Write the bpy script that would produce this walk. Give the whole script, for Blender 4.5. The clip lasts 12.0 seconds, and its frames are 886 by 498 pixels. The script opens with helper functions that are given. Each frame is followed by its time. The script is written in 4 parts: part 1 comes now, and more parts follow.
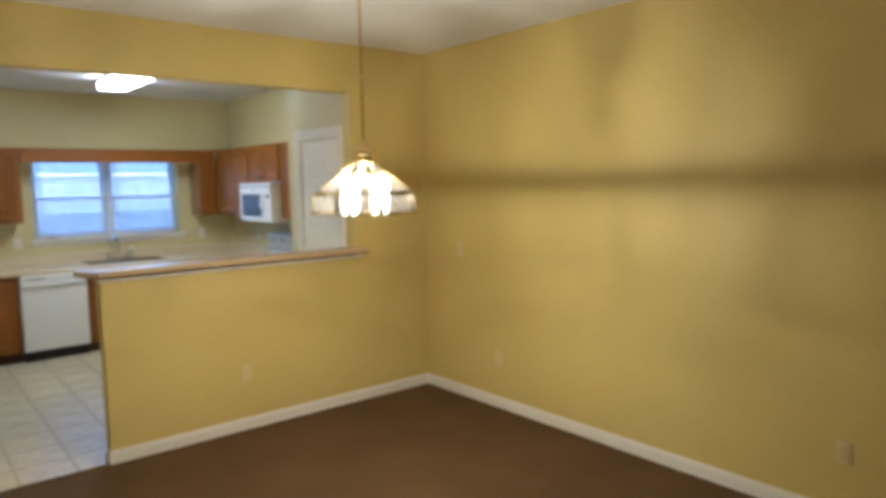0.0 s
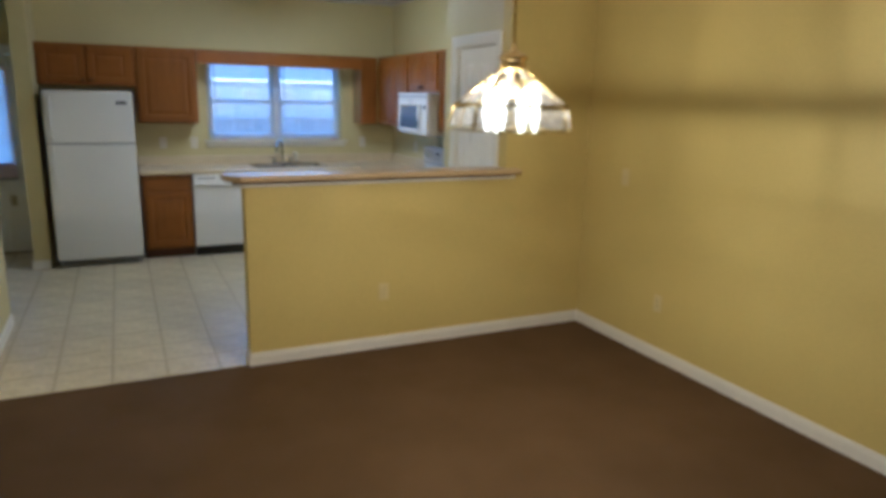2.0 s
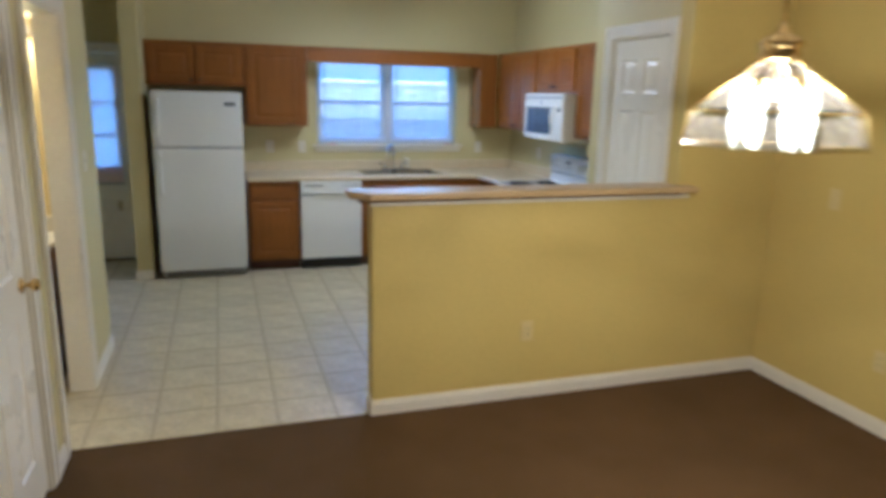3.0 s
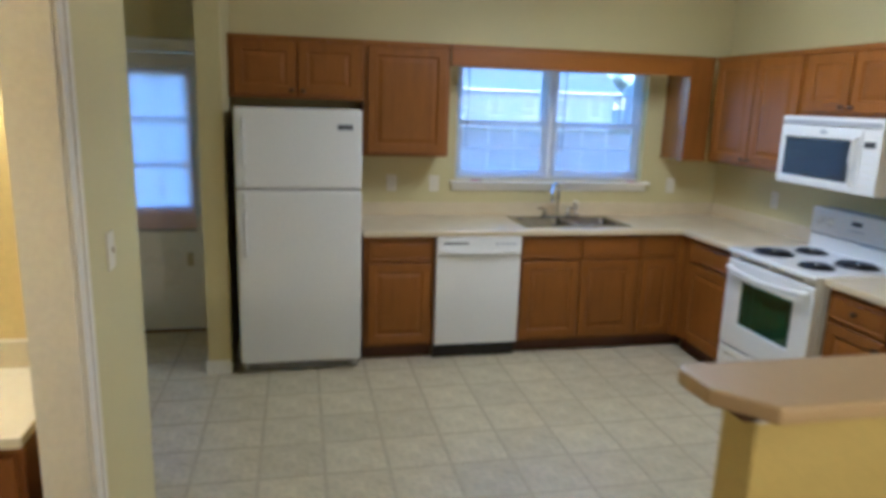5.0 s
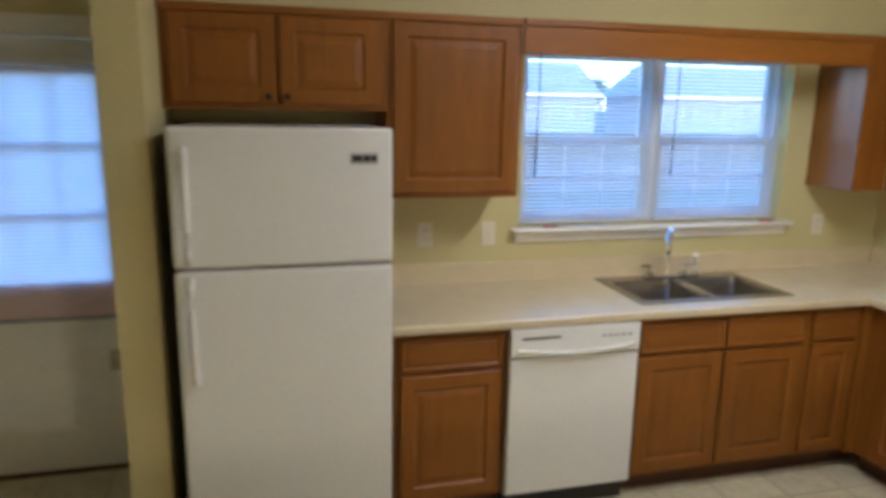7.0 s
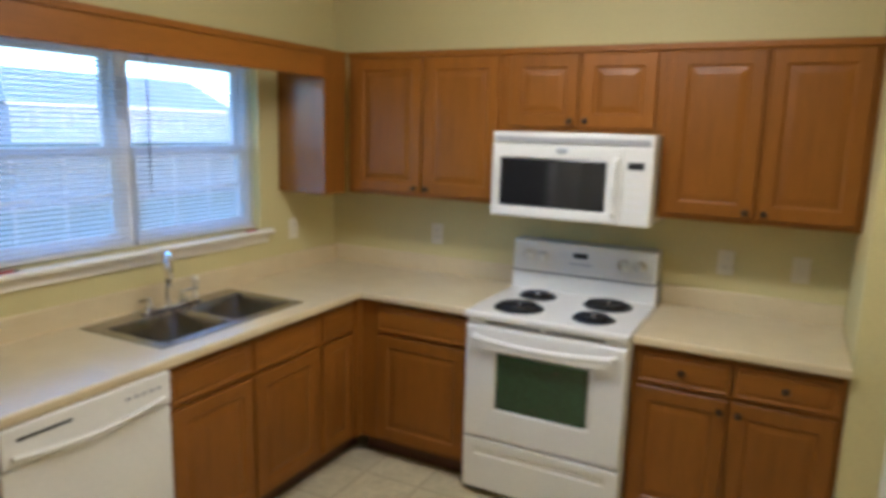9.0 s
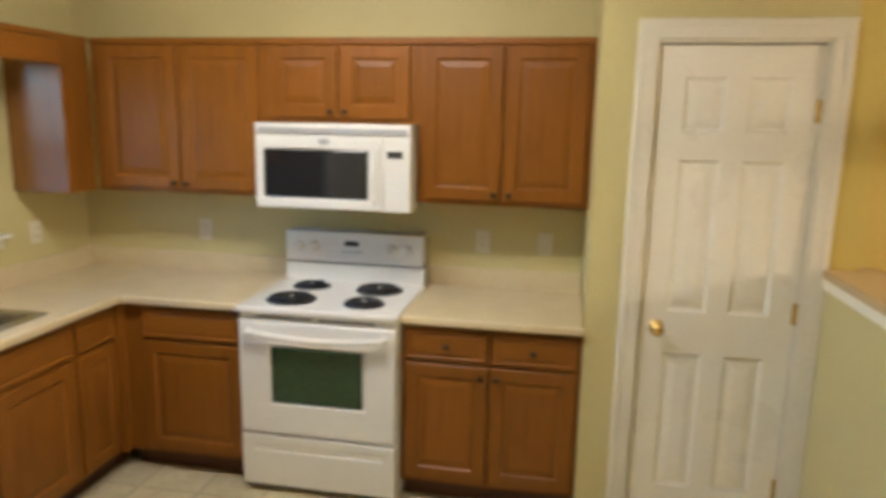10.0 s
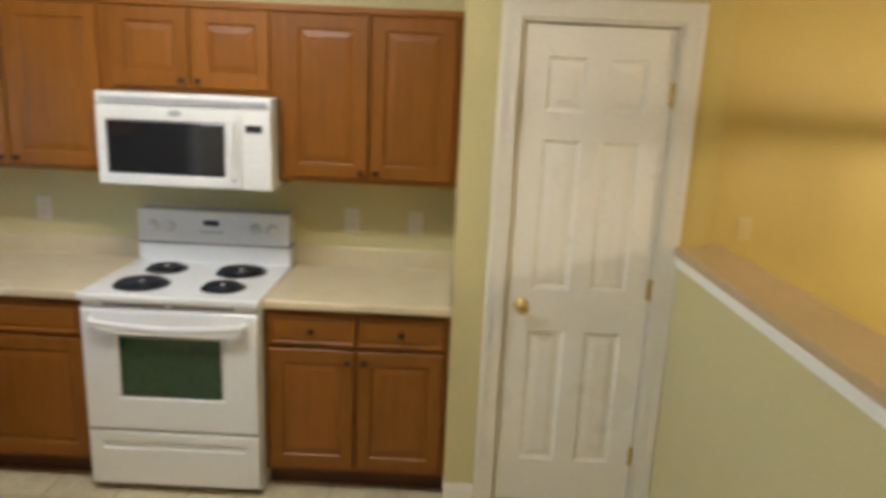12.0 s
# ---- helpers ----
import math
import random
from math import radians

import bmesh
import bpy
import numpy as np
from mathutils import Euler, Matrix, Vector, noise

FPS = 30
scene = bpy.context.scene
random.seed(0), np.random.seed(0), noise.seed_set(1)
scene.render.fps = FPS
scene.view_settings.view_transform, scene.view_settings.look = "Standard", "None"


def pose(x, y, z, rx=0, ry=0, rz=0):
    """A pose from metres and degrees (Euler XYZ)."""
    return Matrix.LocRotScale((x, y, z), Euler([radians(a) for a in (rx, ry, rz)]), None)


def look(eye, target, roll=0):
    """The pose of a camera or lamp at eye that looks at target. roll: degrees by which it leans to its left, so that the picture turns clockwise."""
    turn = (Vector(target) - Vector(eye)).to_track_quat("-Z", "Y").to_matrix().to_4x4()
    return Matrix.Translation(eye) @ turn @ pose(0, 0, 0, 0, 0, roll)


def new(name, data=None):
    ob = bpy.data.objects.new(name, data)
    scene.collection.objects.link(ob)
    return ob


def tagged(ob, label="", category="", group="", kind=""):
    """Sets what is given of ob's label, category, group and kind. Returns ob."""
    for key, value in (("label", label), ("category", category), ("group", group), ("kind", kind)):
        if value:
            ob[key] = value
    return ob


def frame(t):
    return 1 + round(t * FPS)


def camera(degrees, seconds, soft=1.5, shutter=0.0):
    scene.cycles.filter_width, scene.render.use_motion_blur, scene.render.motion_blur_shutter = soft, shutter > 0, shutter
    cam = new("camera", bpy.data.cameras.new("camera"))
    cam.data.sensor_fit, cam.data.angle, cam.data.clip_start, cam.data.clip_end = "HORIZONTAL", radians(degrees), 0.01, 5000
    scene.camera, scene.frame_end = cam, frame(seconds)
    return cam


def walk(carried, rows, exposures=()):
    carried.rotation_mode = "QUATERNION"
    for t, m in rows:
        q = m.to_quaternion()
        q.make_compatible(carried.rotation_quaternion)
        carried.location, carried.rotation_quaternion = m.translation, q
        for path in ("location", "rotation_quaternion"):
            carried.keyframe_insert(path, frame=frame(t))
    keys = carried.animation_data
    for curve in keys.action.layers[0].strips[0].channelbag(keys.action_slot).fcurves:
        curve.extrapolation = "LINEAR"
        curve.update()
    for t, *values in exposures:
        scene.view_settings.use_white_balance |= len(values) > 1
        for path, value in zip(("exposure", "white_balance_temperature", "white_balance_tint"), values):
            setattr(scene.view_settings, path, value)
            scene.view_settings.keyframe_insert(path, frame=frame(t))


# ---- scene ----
cam = camera(66.5, 12.0, 4.2, 0.5)
PATH = [
    (0, (-0.508, -1.408, 1.712), (0.759, 0.127, 1.513), -1.10),
    (0.5, (-0.345, -1.355, 1.708), (0.705, 0.329, 1.457), 0.94),
    (1, (-0.214, -1.301, 1.706), (0.671, 0.459, 1.364), 0.69),
    (1.5, (-0.178, -1.262, 1.699), (0.695, 0.500, 1.337), -0.14),
    (2, (-0.178, -1.104, 1.689), (0.661, 0.659, 1.253), 1.30),
    (2.5, (-0.239, -0.716, 1.679), (0.524, 1.084, 1.255), 0.96),
    (3, (-0.243, -0.257, 1.686), (0.368, 1.596, 1.246), 1.33),
    (3.5, (-0.285, 0.260, 1.711), (0.145, 2.167, 1.290), 3.92),
    (3.7, (-0.298, 0.484, 1.703), (0.118, 2.397, 1.290), 2.97),
    (5.3, (-0.473, 2.274, 1.795), (-0.054, 4.179, 1.356), 1.41),
    (5.5, (-0.491, 2.480, 1.821), (-0.066, 4.376, 1.345), 0.73),
    (6, (-0.452, 2.918, 1.761), (-0.175, 4.850, 1.323), 2.03),
    (6.5, (-0.471, 3.357, 1.760), (-0.168, 5.287, 1.332), 2.21),
    (6.7, (-0.458, 3.520, 1.769), (-0.114, 5.444, 1.344), 1.61),
    (8.3, (-0.562, 4.435, 1.711), (0.909, 5.744, 1.361), 1.62),
    (8.5, (-0.562, 4.426, 1.738), (1.024, 5.591, 1.386), 1.32),
    (9, (-0.544, 4.349, 1.742), (1.206, 5.250, 1.389), 1.58),
    (9.5, (-0.550, 4.248, 1.757), (1.302, 4.913, 1.402), 2.32),
    (10, (-0.546, 4.200, 1.756), (1.389, 4.543, 1.384), 1.17),
    (10.5, (-0.514, 4.138, 1.790), (1.440, 4.219, 1.370), 0.21),
    (11, (-0.490, 4.103, 1.782), (1.451, 3.973, 1.320), -0.20),
    (11.5, (-0.478, 4.087, 1.787), (1.459, 3.917, 1.318), -0.05),
    (12, (-0.448, 4.113, 1.777), (1.503, 4.127, 1.334), 2.63),
]
walk(cam, [(t, look(eye, target, roll)) for t, eye, target, roll in PATH], [(0.0, 3.71, 4240, 15), (0.5, 3.5, 4200, 15), (1.5, 3.27, 4060, 15), (2.5, 3.6, 4080, 16), (3.5, 3.70, 4040, 16), (5.5, 3.76, 4280, 17), (6.7, 3.83, 4540, 18), (8.5, 3.57, 4660, 16), (9.5, 3.91, 4930, 16), (10.5, 3.95, 5180, 15), (11.4, 3.86, 4980, 14), (12.0, 3.88, 4860, 15)])

# ---- world and daylight: a dull blue evening ----
world = bpy.data.worlds.new("evening_sky")
scene.world = world
world.use_nodes = True
wn = world.node_tree
sky = wn.nodes.new("ShaderNodeTexSky")
sky.sky_type = "NISHITA"
sky.sun_disc = False
sky.sun_elevation = radians(7)
sky.sun_rotation = radians(200)
sky.air_density, sky.dust_density, sky.ozone_density = 1.0, 0.9, 3.0
wn.links.new(sky.outputs[0], wn.nodes["Background"].inputs[0])
wn.nodes["Background"].inputs[1].default_value = 0.15
sun_data = bpy.data.lights.new("sun", "SUN")
sun_data.energy, sun_data.angle, sun_data.color = 0.12, radians(12), (1.0, 0.96, 0.92)
sun = new("sun", sun_data)
sun.matrix_world = look((4, -30, 12), (0, 0, 0))

PENDANT_W, KITCHEN_W, BATH_W = 1.40, 2.75, 9.0

# ---- materials ----
def material(name, base, rough=0.5, metal=0.0, second=None, scale=3.0, fine=60.0, vary=0.12, bump=0.0, bump_scale=200.0,
             spec=0.5, coat=0.0, random_amount=0.0, emit=None, strength=0.0, stretch=None, trans=0.0, rough_vary=0.08):
    """A node material: base colour varied at a broad and a fine scale, with bump and uneven gloss."""
    m = bpy.data.materials.new(name)
    m.use_nodes = True
    nt = m.node_tree
    n, l = nt.nodes, nt.links
    b = n["Principled BSDF"]
    tc = n.new("ShaderNodeTexCoord")
    mp = n.new("ShaderNodeMapping")
    l.new(tc.outputs["Object"], mp.inputs[0])
    if stretch:
        mp.inputs["Scale"].default_value = stretch
    broad, small = n.new("ShaderNodeTexNoise"), n.new("ShaderNodeTexNoise")
    broad.inputs["Scale"].default_value, broad.inputs["Detail"].default_value = scale, 4
    small.inputs["Scale"].default_value, small.inputs["Detail"].default_value = fine, 6
    for t in (broad, small):
        l.new(mp.outputs[0], t.inputs["Vector"])
    other = second or tuple(c * (1 - vary) for c in base)
    r1 = n.new("ShaderNodeMapRange")
    r1.inputs[1].default_value, r1.inputs[2].default_value = 0.3, 0.7
    l.new(broad.outputs[0], r1.inputs[0])
    mix = n.new("ShaderNodeMix")
    mix.data_type = "RGBA"
    mix.inputs[6].default_value, mix.inputs[7].default_value = (*base, 1), (*other, 1)
    l.new(r1.outputs[0], mix.inputs[0])
    mix2 = n.new("ShaderNodeMix")
    mix2.data_type, mix2.blend_type = "RGBA", "MULTIPLY"
    r2 = n.new("ShaderNodeMapRange")
    r2.inputs[1].default_value, r2.inputs[2].default_value = 0.35, 0.65
    r2.inputs[3].default_value, r2.inputs[4].default_value = 1 - vary, 1 + vary * 0.5
    l.new(small.outputs[0], r2.inputs[0])
    mix2.inputs[0].default_value = 1
    l.new(mix.outputs[2], mix2.inputs[6])
    l.new(r2.outputs[0], mix2.inputs[7])
    colour = mix2.outputs[2]
    if random_amount:
        info = n.new("ShaderNodeObjectInfo")
        r3 = n.new("ShaderNodeMapRange")
        r3.inputs[3].default_value, r3.inputs[4].default_value = 1 - random_amount, 1 + random_amount * 0.4
        l.new(info.outputs["Random"], r3.inputs[0])
        mix3 = n.new("ShaderNodeMix")
        mix3.data_type, mix3.blend_type = "RGBA", "MULTIPLY"
        mix3.inputs[0].default_value = 1
        l.new(colour, mix3.inputs[6])
        l.new(r3.outputs[0], mix3.inputs[7])
        colour = mix3.outputs[2]
    l.new(colour, b.inputs["Base Color"])
    r4 = n.new("ShaderNodeMapRange")
    r4.inputs[3].default_value, r4.inputs[4].default_value = max(0.02, rough - rough_vary), min(1, rough + rough_vary)
    l.new(broad.outputs[0], r4.inputs[0])
    l.new(r4.outputs[0], b.inputs["Roughness"])
    b.inputs["Metallic"].default_value = metal
    b.inputs["Specular IOR Level"].default_value = spec
    b.inputs["Coat Weight"].default_value = coat
    b.inputs["Coat Roughness"].default_value = 0.25
    b.inputs["Transmission Weight"].default_value = trans
    if bump:
        bt = n.new("ShaderNodeTexNoise")
        bt.inputs["Scale"].default_value, bt.inputs["Detail"].default_value = bump_scale, 3
        l.new(mp.outputs[0], bt.inputs["Vector"])
        bp = n.new("ShaderNodeBump")
        bp.inputs["Strength"].default_value, bp.inputs["Distance"].default_value = bump, 0.004
        l.new(bt.outputs[0], bp.inputs["Height"])
        l.new(bp.outputs[0], b.inputs["Normal"])
    if emit:
        b.inputs["Emission Color"].default_value = (*emit, 1)
        b.inputs["Emission Strength"].default_value = strength
    return m


def clear_glass(name, tint=(1, 1, 1), gloss=0.1, rough=0.02):
    """Thin pane: straight-through light with a sheen that grows towards grazing angles."""
    m = bpy.data.materials.new(name)
    m.use_nodes = True
    nt = m.node_tree
    n, l = nt.nodes, nt.links
    n.remove(n["Principled BSDF"])
    t, g, x, f = (n.new("ShaderNodeBsdfTransparent"), n.new("ShaderNodeBsdfGlossy"), n.new("ShaderNodeMixShader"), n.new("ShaderNodeLayerWeight"))
    t.inputs[0].default_value = (*tint, 1)
    g.inputs["Roughness"].default_value = rough
    mul = n.new("ShaderNodeMath")
    mul.operation = "MULTIPLY_ADD"
    mul.inputs[1].default_value, mul.inputs[2].default_value = 1.0, gloss * 0.3
    steep = n.new("ShaderNodeMath")
    steep.operation = "POWER"
    steep.inputs[1].default_value = 5.0
    l.new(f.outputs["Facing"], steep.inputs[0])
    l.new(steep.outputs[0], mul.inputs[0])
    l.new(mul.outputs[0], x.inputs[0])
    l.new(t.outputs[0], x.inputs[1])
    l.new(g.outputs[0], x.inputs[2])
    l.new(x.outputs[0], n["Material Output"].inputs[0])
    return m


def thin_slat(name, colour, through_light):
    """White plastic slat that lets a part of the light through."""
    m = bpy.data.materials.new(name)
    m.use_nodes = True
    nt = m.node_tree
    n, l = nt.nodes, nt.links
    b = n["Principled BSDF"]
    b.inputs["Base Color"].default_value = (*colour, 1)
    b.inputs["Roughness"].default_value = 0.45
    t, x = n.new("ShaderNodeBsdfTranslucent"), n.new("ShaderNodeMixShader")
    t.inputs[0].default_value = (*colour, 1)
    x.inputs[0].default_value = through_light
    l.new(b.outputs[0], x.inputs[1])
    l.new(t.outputs[0], x.inputs[2])
    l.new(x.outputs[0], n["Material Output"].inputs[0])
    return m


def oak_material(name, stretch):
    m = material(name, (0.262, 0.096, 0.0045), 0.41, second=(0.216, 0.077, 0.0038), scale=2.2, fine=14, vary=0.075, bump=0.04, bump_scale=40,
                 spec=0.29, coat=0.0, stretch=stretch, random_amount=0.1)
    return m


DINING_PAINT = material("yellow_wall_paint", (0.64, 0.51, 0.128), 0.55, second=(0.60, 0.472, 0.115), scale=1.2, fine=90, vary=0.05, bump=0.12, bump_scale=260, spec=0.35)
KITCHEN_PAINT = material("pale_yellow_green_paint", (0.62, 0.545, 0.245), 0.55, second=(0.59, 0.515, 0.23), scale=1.2, fine=90, vary=0.05, bump=0.12, bump_scale=260, spec=0.35)
BATH_PAINT = material("bathroom_yellow_paint", (0.74, 0.61, 0.25), 0.55, scale=1.5, vary=0.05, bump=0.1, bump_scale=260)
CEILING_PAINT = material("white_ceiling_texture", (0.78, 0.76, 0.70), 0.9, scale=2.0, fine=40, vary=0.05, bump=0.5, bump_scale=70)
TRIM = material("cream_white_trim_paint", (0.83, 0.79, 0.665), 0.35, scale=4, vary=0.04, bump=0.03, bump_scale=120)
DOOR_WHITE = material("white_door_paint", (0.88, 0.845, 0.725), 0.29, scale=3, vary=0.03, bump=0.015, bump_scale=160)
CARPET = material("brown_carpet_pile", (0.136, 0.081, 0.028), 0.95, second=(0.110, 0.065, 0.022), scale=2.5, fine=420, vary=0.35, bump=0.9, bump_scale=520, spec=0.15)
VINYL = material("beige_vinyl_tile", (0.655, 0.58, 0.355), 0.42, second=(0.53, 0.455, 0.26), scale=8, fine=34, vary=0.14, bump=0.08, bump_scale=45, random_amount=0.09)
JOINT = material("tan_tile_joint", (0.54, 0.465, 0.28), 0.7, scale=20, vary=0.15)
OAK_V = oak_material("honey_oak_upright_grain", (9, 9, 0.8))
OAK_H = oak_material("honey_oak_level_grain", (0.8, 9, 9))
OAK_VENEER = material("varnished_oak_veneer", (0.250, 0.092, 0.006), 0.22, second=(0.21, 0.076, 0.005), scale=2.2, fine=14, vary=0.07, spec=0.5, coat=0.6, stretch=(9, 9, 0.8))
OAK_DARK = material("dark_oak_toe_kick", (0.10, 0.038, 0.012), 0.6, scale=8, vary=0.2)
LAMINATE = material("beige_laminate", (0.665, 0.555, 0.325), 0.32, second=(0.625, 0.515, 0.295), scale=8, fine=220, vary=0.08, coat=0.15)
BAR_LAMINATE = material("tan_bar_laminate", (0.53, 0.39, 0.18), 0.38, second=(0.50, 0.36, 0.16), scale=5, fine=40, vary=0.03, rough_vary=0.02)
APPLIANCE = material("white_appliance_enamel", (0.80, 0.785, 0.715), 0.19, scale=2, vary=0.03, bump=0.03, bump_scale=300, coat=0.2)
APPLIANCE_GREY = material("grey_appliance_plastic", (0.42, 0.42, 0.42), 0.5, scale=6, vary=0.1)
# grey of the fridge side, darkened by the shade of the gap beside it
FRIDGE_SIDE = material("shaded_fridge_side", (0.055, 0.05, 0.045), 0.6, scale=5, vary=0.15)
BLACK = material("black_plastic", (0.012, 0.012, 0.012), 0.45, scale=10, vary=0.2)
COIL = material("black_burner_coil", (0.018, 0.017, 0.017), 0.5, metal=0.3, scale=20, vary=0.3)
CHROME = material("chrome", (0.82, 0.82, 0.82), 0.08, metal=1.0, scale=9, vary=0.04, rough_vary=0.04)
STEEL = material("brushed_stainless_steel", (0.44, 0.43, 0.41), 0.21, metal=1.0, scale=6, fine=30, vary=0.12, stretch=(1, 12, 12))
BRASS = material("polished_brass", (0.78, 0.58, 0.20), 0.26, metal=1.0, scale=12, vary=0.1, rough_vary=0.06)
DARK_KNOB = material("dark_bronze_knob", (0.055, 0.035, 0.02), 0.35, metal=0.8, scale=20, vary=0.2)
OVEN_GLASS = material("dark_green_oven_glass", (0.018, 0.058, 0.021), 0.06, scale=5, vary=0.2, spec=0.8, rough_vary=0.03)
MW_GLASS = material("dark_microwave_glass", (0.02, 0.02, 0.022), 0.08, scale=5, vary=0.2, spec=1.0, rough_vary=0.02)
PLATE = material("ivory_wall_plate", (0.74, 0.68, 0.52), 0.4, scale=20, vary=0.04)
ALMOND = material("almond_wall_plate", (0.67, 0.555, 0.22), 0.4, scale=20, vary=0.04)
VINYL_FRAME = material("white_vinyl_window_frame", (0.76, 0.75, 0.72), 0.4, scale=8, vary=0.05)
SLAT = thin_slat("white_blind_slat", (0.80, 0.82, 0.86), 0.4)
DOOR_SLAT = thin_slat("white_door_blind_slat", (0.93, 0.78, 0.73), 0.58)
PANE = clear_glass("window_glass")
SHADE_GLASS = clear_glass("clear_bevelled_shade_glass", (0.99, 0.985, 0.97), 0.25, 0.06)
# the tint of the borders stands in for light that bevels bend away
BEVEL_GLASS = clear_glass("dimming_bevel_glass", (0.62, 0.62, 0.59), 0.5, 0.12)
CLEAR_BEVEL = clear_glass("clear_bevel_glass", (0.84, 0.85, 0.81), 0.6, 0.10)
shade_nodes = SHADE_GLASS.node_tree
for k in list(shade_nodes.nodes["Mix Shader"].inputs[0].links):
    shade_nodes.links.remove(k)
shade_nodes.nodes["Mix Shader"].inputs[0].default_value = 0.03
# a little translucency stands in for the bloom around the lit bulbs
haze, haze_mix = shade_nodes.nodes.new("ShaderNodeBsdfTranslucent"), shade_nodes.nodes.new("ShaderNodeMixShader")
haze.inputs[0].default_value = (0.95, 0.93, 0.85, 1)
# noise in the transparency stands in for refraction, dappling the lamplight on the walls
dapples, dapple_range = shade_nodes.nodes.new("ShaderNodeTexNoise"), shade_nodes.nodes.new("ShaderNodeMapRange")
dapple_coord = shade_nodes.nodes.new("ShaderNodeTexCoord")
dapples.inputs["Scale"].default_value, dapples.inputs["Detail"].default_value = 22, 1
dapple_range.inputs[1].default_value, dapple_range.inputs[2].default_value = 0.40, 0.58
dapple_range.inputs[3].default_value, dapple_range.inputs[4].default_value = 0.87, 1.0
shade_nodes.links.new(dapple_coord.outputs["Object"], dapples.inputs["Vector"])
shade_nodes.links.new(dapples.outputs[0], dapple_range.inputs[0])
shade_nodes.links.new(dapple_range.outputs[0], shade_nodes.nodes["Transparent BSDF"].inputs[0])
haze_mix.inputs[0].default_value = 0.006
shade_nodes.links.new(shade_nodes.nodes["Mix Shader"].outputs[0], haze_mix.inputs[1])
shade_nodes.links.new(haze.outputs[0], haze_mix.inputs[2])
shade_nodes.links.new(haze_mix.outputs[0], shade_nodes.nodes["Material Output"].inputs[0])
BULB = clear_glass("lit_bulb_glass", (0.99, 0.98, 0.96), 0.2, 0.1)
bulb_nodes = BULB.node_tree
for k in list(bulb_nodes.nodes["Mix Shader"].inputs[0].links):
    bulb_nodes.links.remove(k)
bulb_nodes.nodes["Mix Shader"].inputs[0].default_value = 0.02
glow, both = bulb_nodes.nodes.new("ShaderNodeEmission"), bulb_nodes.nodes.new("ShaderNodeAddShader")
glow.inputs[0].default_value, glow.inputs[1].default_value = (1.0, 0.74, 0.38, 1), 0.4
bulb_nodes.links.new(bulb_nodes.nodes["Mix Shader"].outputs[0], both.inputs[0])
bulb_nodes.links.new(glow.outputs[0], both.inputs[1])
bulb_nodes.links.new(both.outputs[0], bulb_nodes.nodes["Material Output"].inputs[0])
DIFFUSER = material("lit_white_diffuser", (0.9, 0.9, 0.88), 0.4, emit=(0.965, 0.81, 0.575), strength=KITCHEN_W)
BATH_BULB = material("lit_vanity_globe", (0.9, 0.9, 0.85), 0.4, emit=(1.0, 0.72, 0.36), strength=BATH_W)
RUBBER_RED = material("red_plastic", (0.45, 0.04, 0.03), 0.5, scale=20, vary=0.1)
GRASS = material("lawn", (0.055, 0.10, 0.03), 0.95, second=(0.09, 0.11, 0.04), scale=0.5, fine=8, vary=0.35, bump=0.6, bump_scale=30)
SIDING = material("pale_house_siding", (0.27, 0.30, 0.33), 0.7, scale=0.6, fine=12, vary=0.08)
SHINGLE = material("grey_roof_shingles", (0.27, 0.31, 0.345), 0.9, scale=1.5, fine=14, vary=0.14, bump=0.4, bump_scale=20)
FENCE_WOOD = material("weathered_fence_wood", (0.13, 0.15, 0.165), 0.85, scale=3, fine=30, vary=0.2, random_amount=0.2, bump=0.3, bump_scale=40, stretch=(4, 4, 0.5))
BARK = material("tree_bark", (0.10, 0.075, 0.05), 0.9, scale=6, vary=0.3, bump=0.8, bump_scale=20)
LEAF = material("tree_leaves", (0.05, 0.085, 0.03), 0.8, scale=3, fine=10, vary=0.3)
FAR_GLASS = material("grey_house_window", (0.23, 0.255, 0.28), 0.1, scale=3, vary=0.2)


# ---- mesh helpers ----
def box(bm, x0, x1, y0, y1, z0, z1, bevel=0.0):
    """Adds a box to bm, its edges bevelled."""
    c = Vector(((x0 + x1) / 2, (y0 + y1) / 2, (z0 + z1) / 2))
    m = Matrix.Translation(c) @ Matrix.Diagonal((abs(x1 - x0), abs(y1 - y0), abs(z1 - z0), 1))
    made = bmesh.ops.create_cube(bm, size=1, matrix=m)
    if bevel:
        edges = list({e for v in made["verts"] for e in v.link_edges})
        bmesh.ops.bevel(bm, geom=edges, offset=bevel, segments=2, profile=0.5, affect="EDGES")
    return bm


def a_box(x0, x1, y0, y1, z0, z1, bevel=0.0):
    return box(bmesh.new(), x0, x1, y0, y1, z0, z1, bevel)


def tube(bm, a, b, r, r2=None, seg=16, caps=True):
    """A cylinder or cone from a to b."""
    a, b = Vector(a), Vector(b)
    m = Matrix.Translation((a + b) / 2) @ (b - a).to_track_quat("Z", "Y").to_matrix().to_4x4()
    bmesh.ops.create_cone(bm, cap_ends=caps, segments=seg, radius1=r, radius2=r if r2 is None else r2, depth=(b - a).length, matrix=m)
    return bm


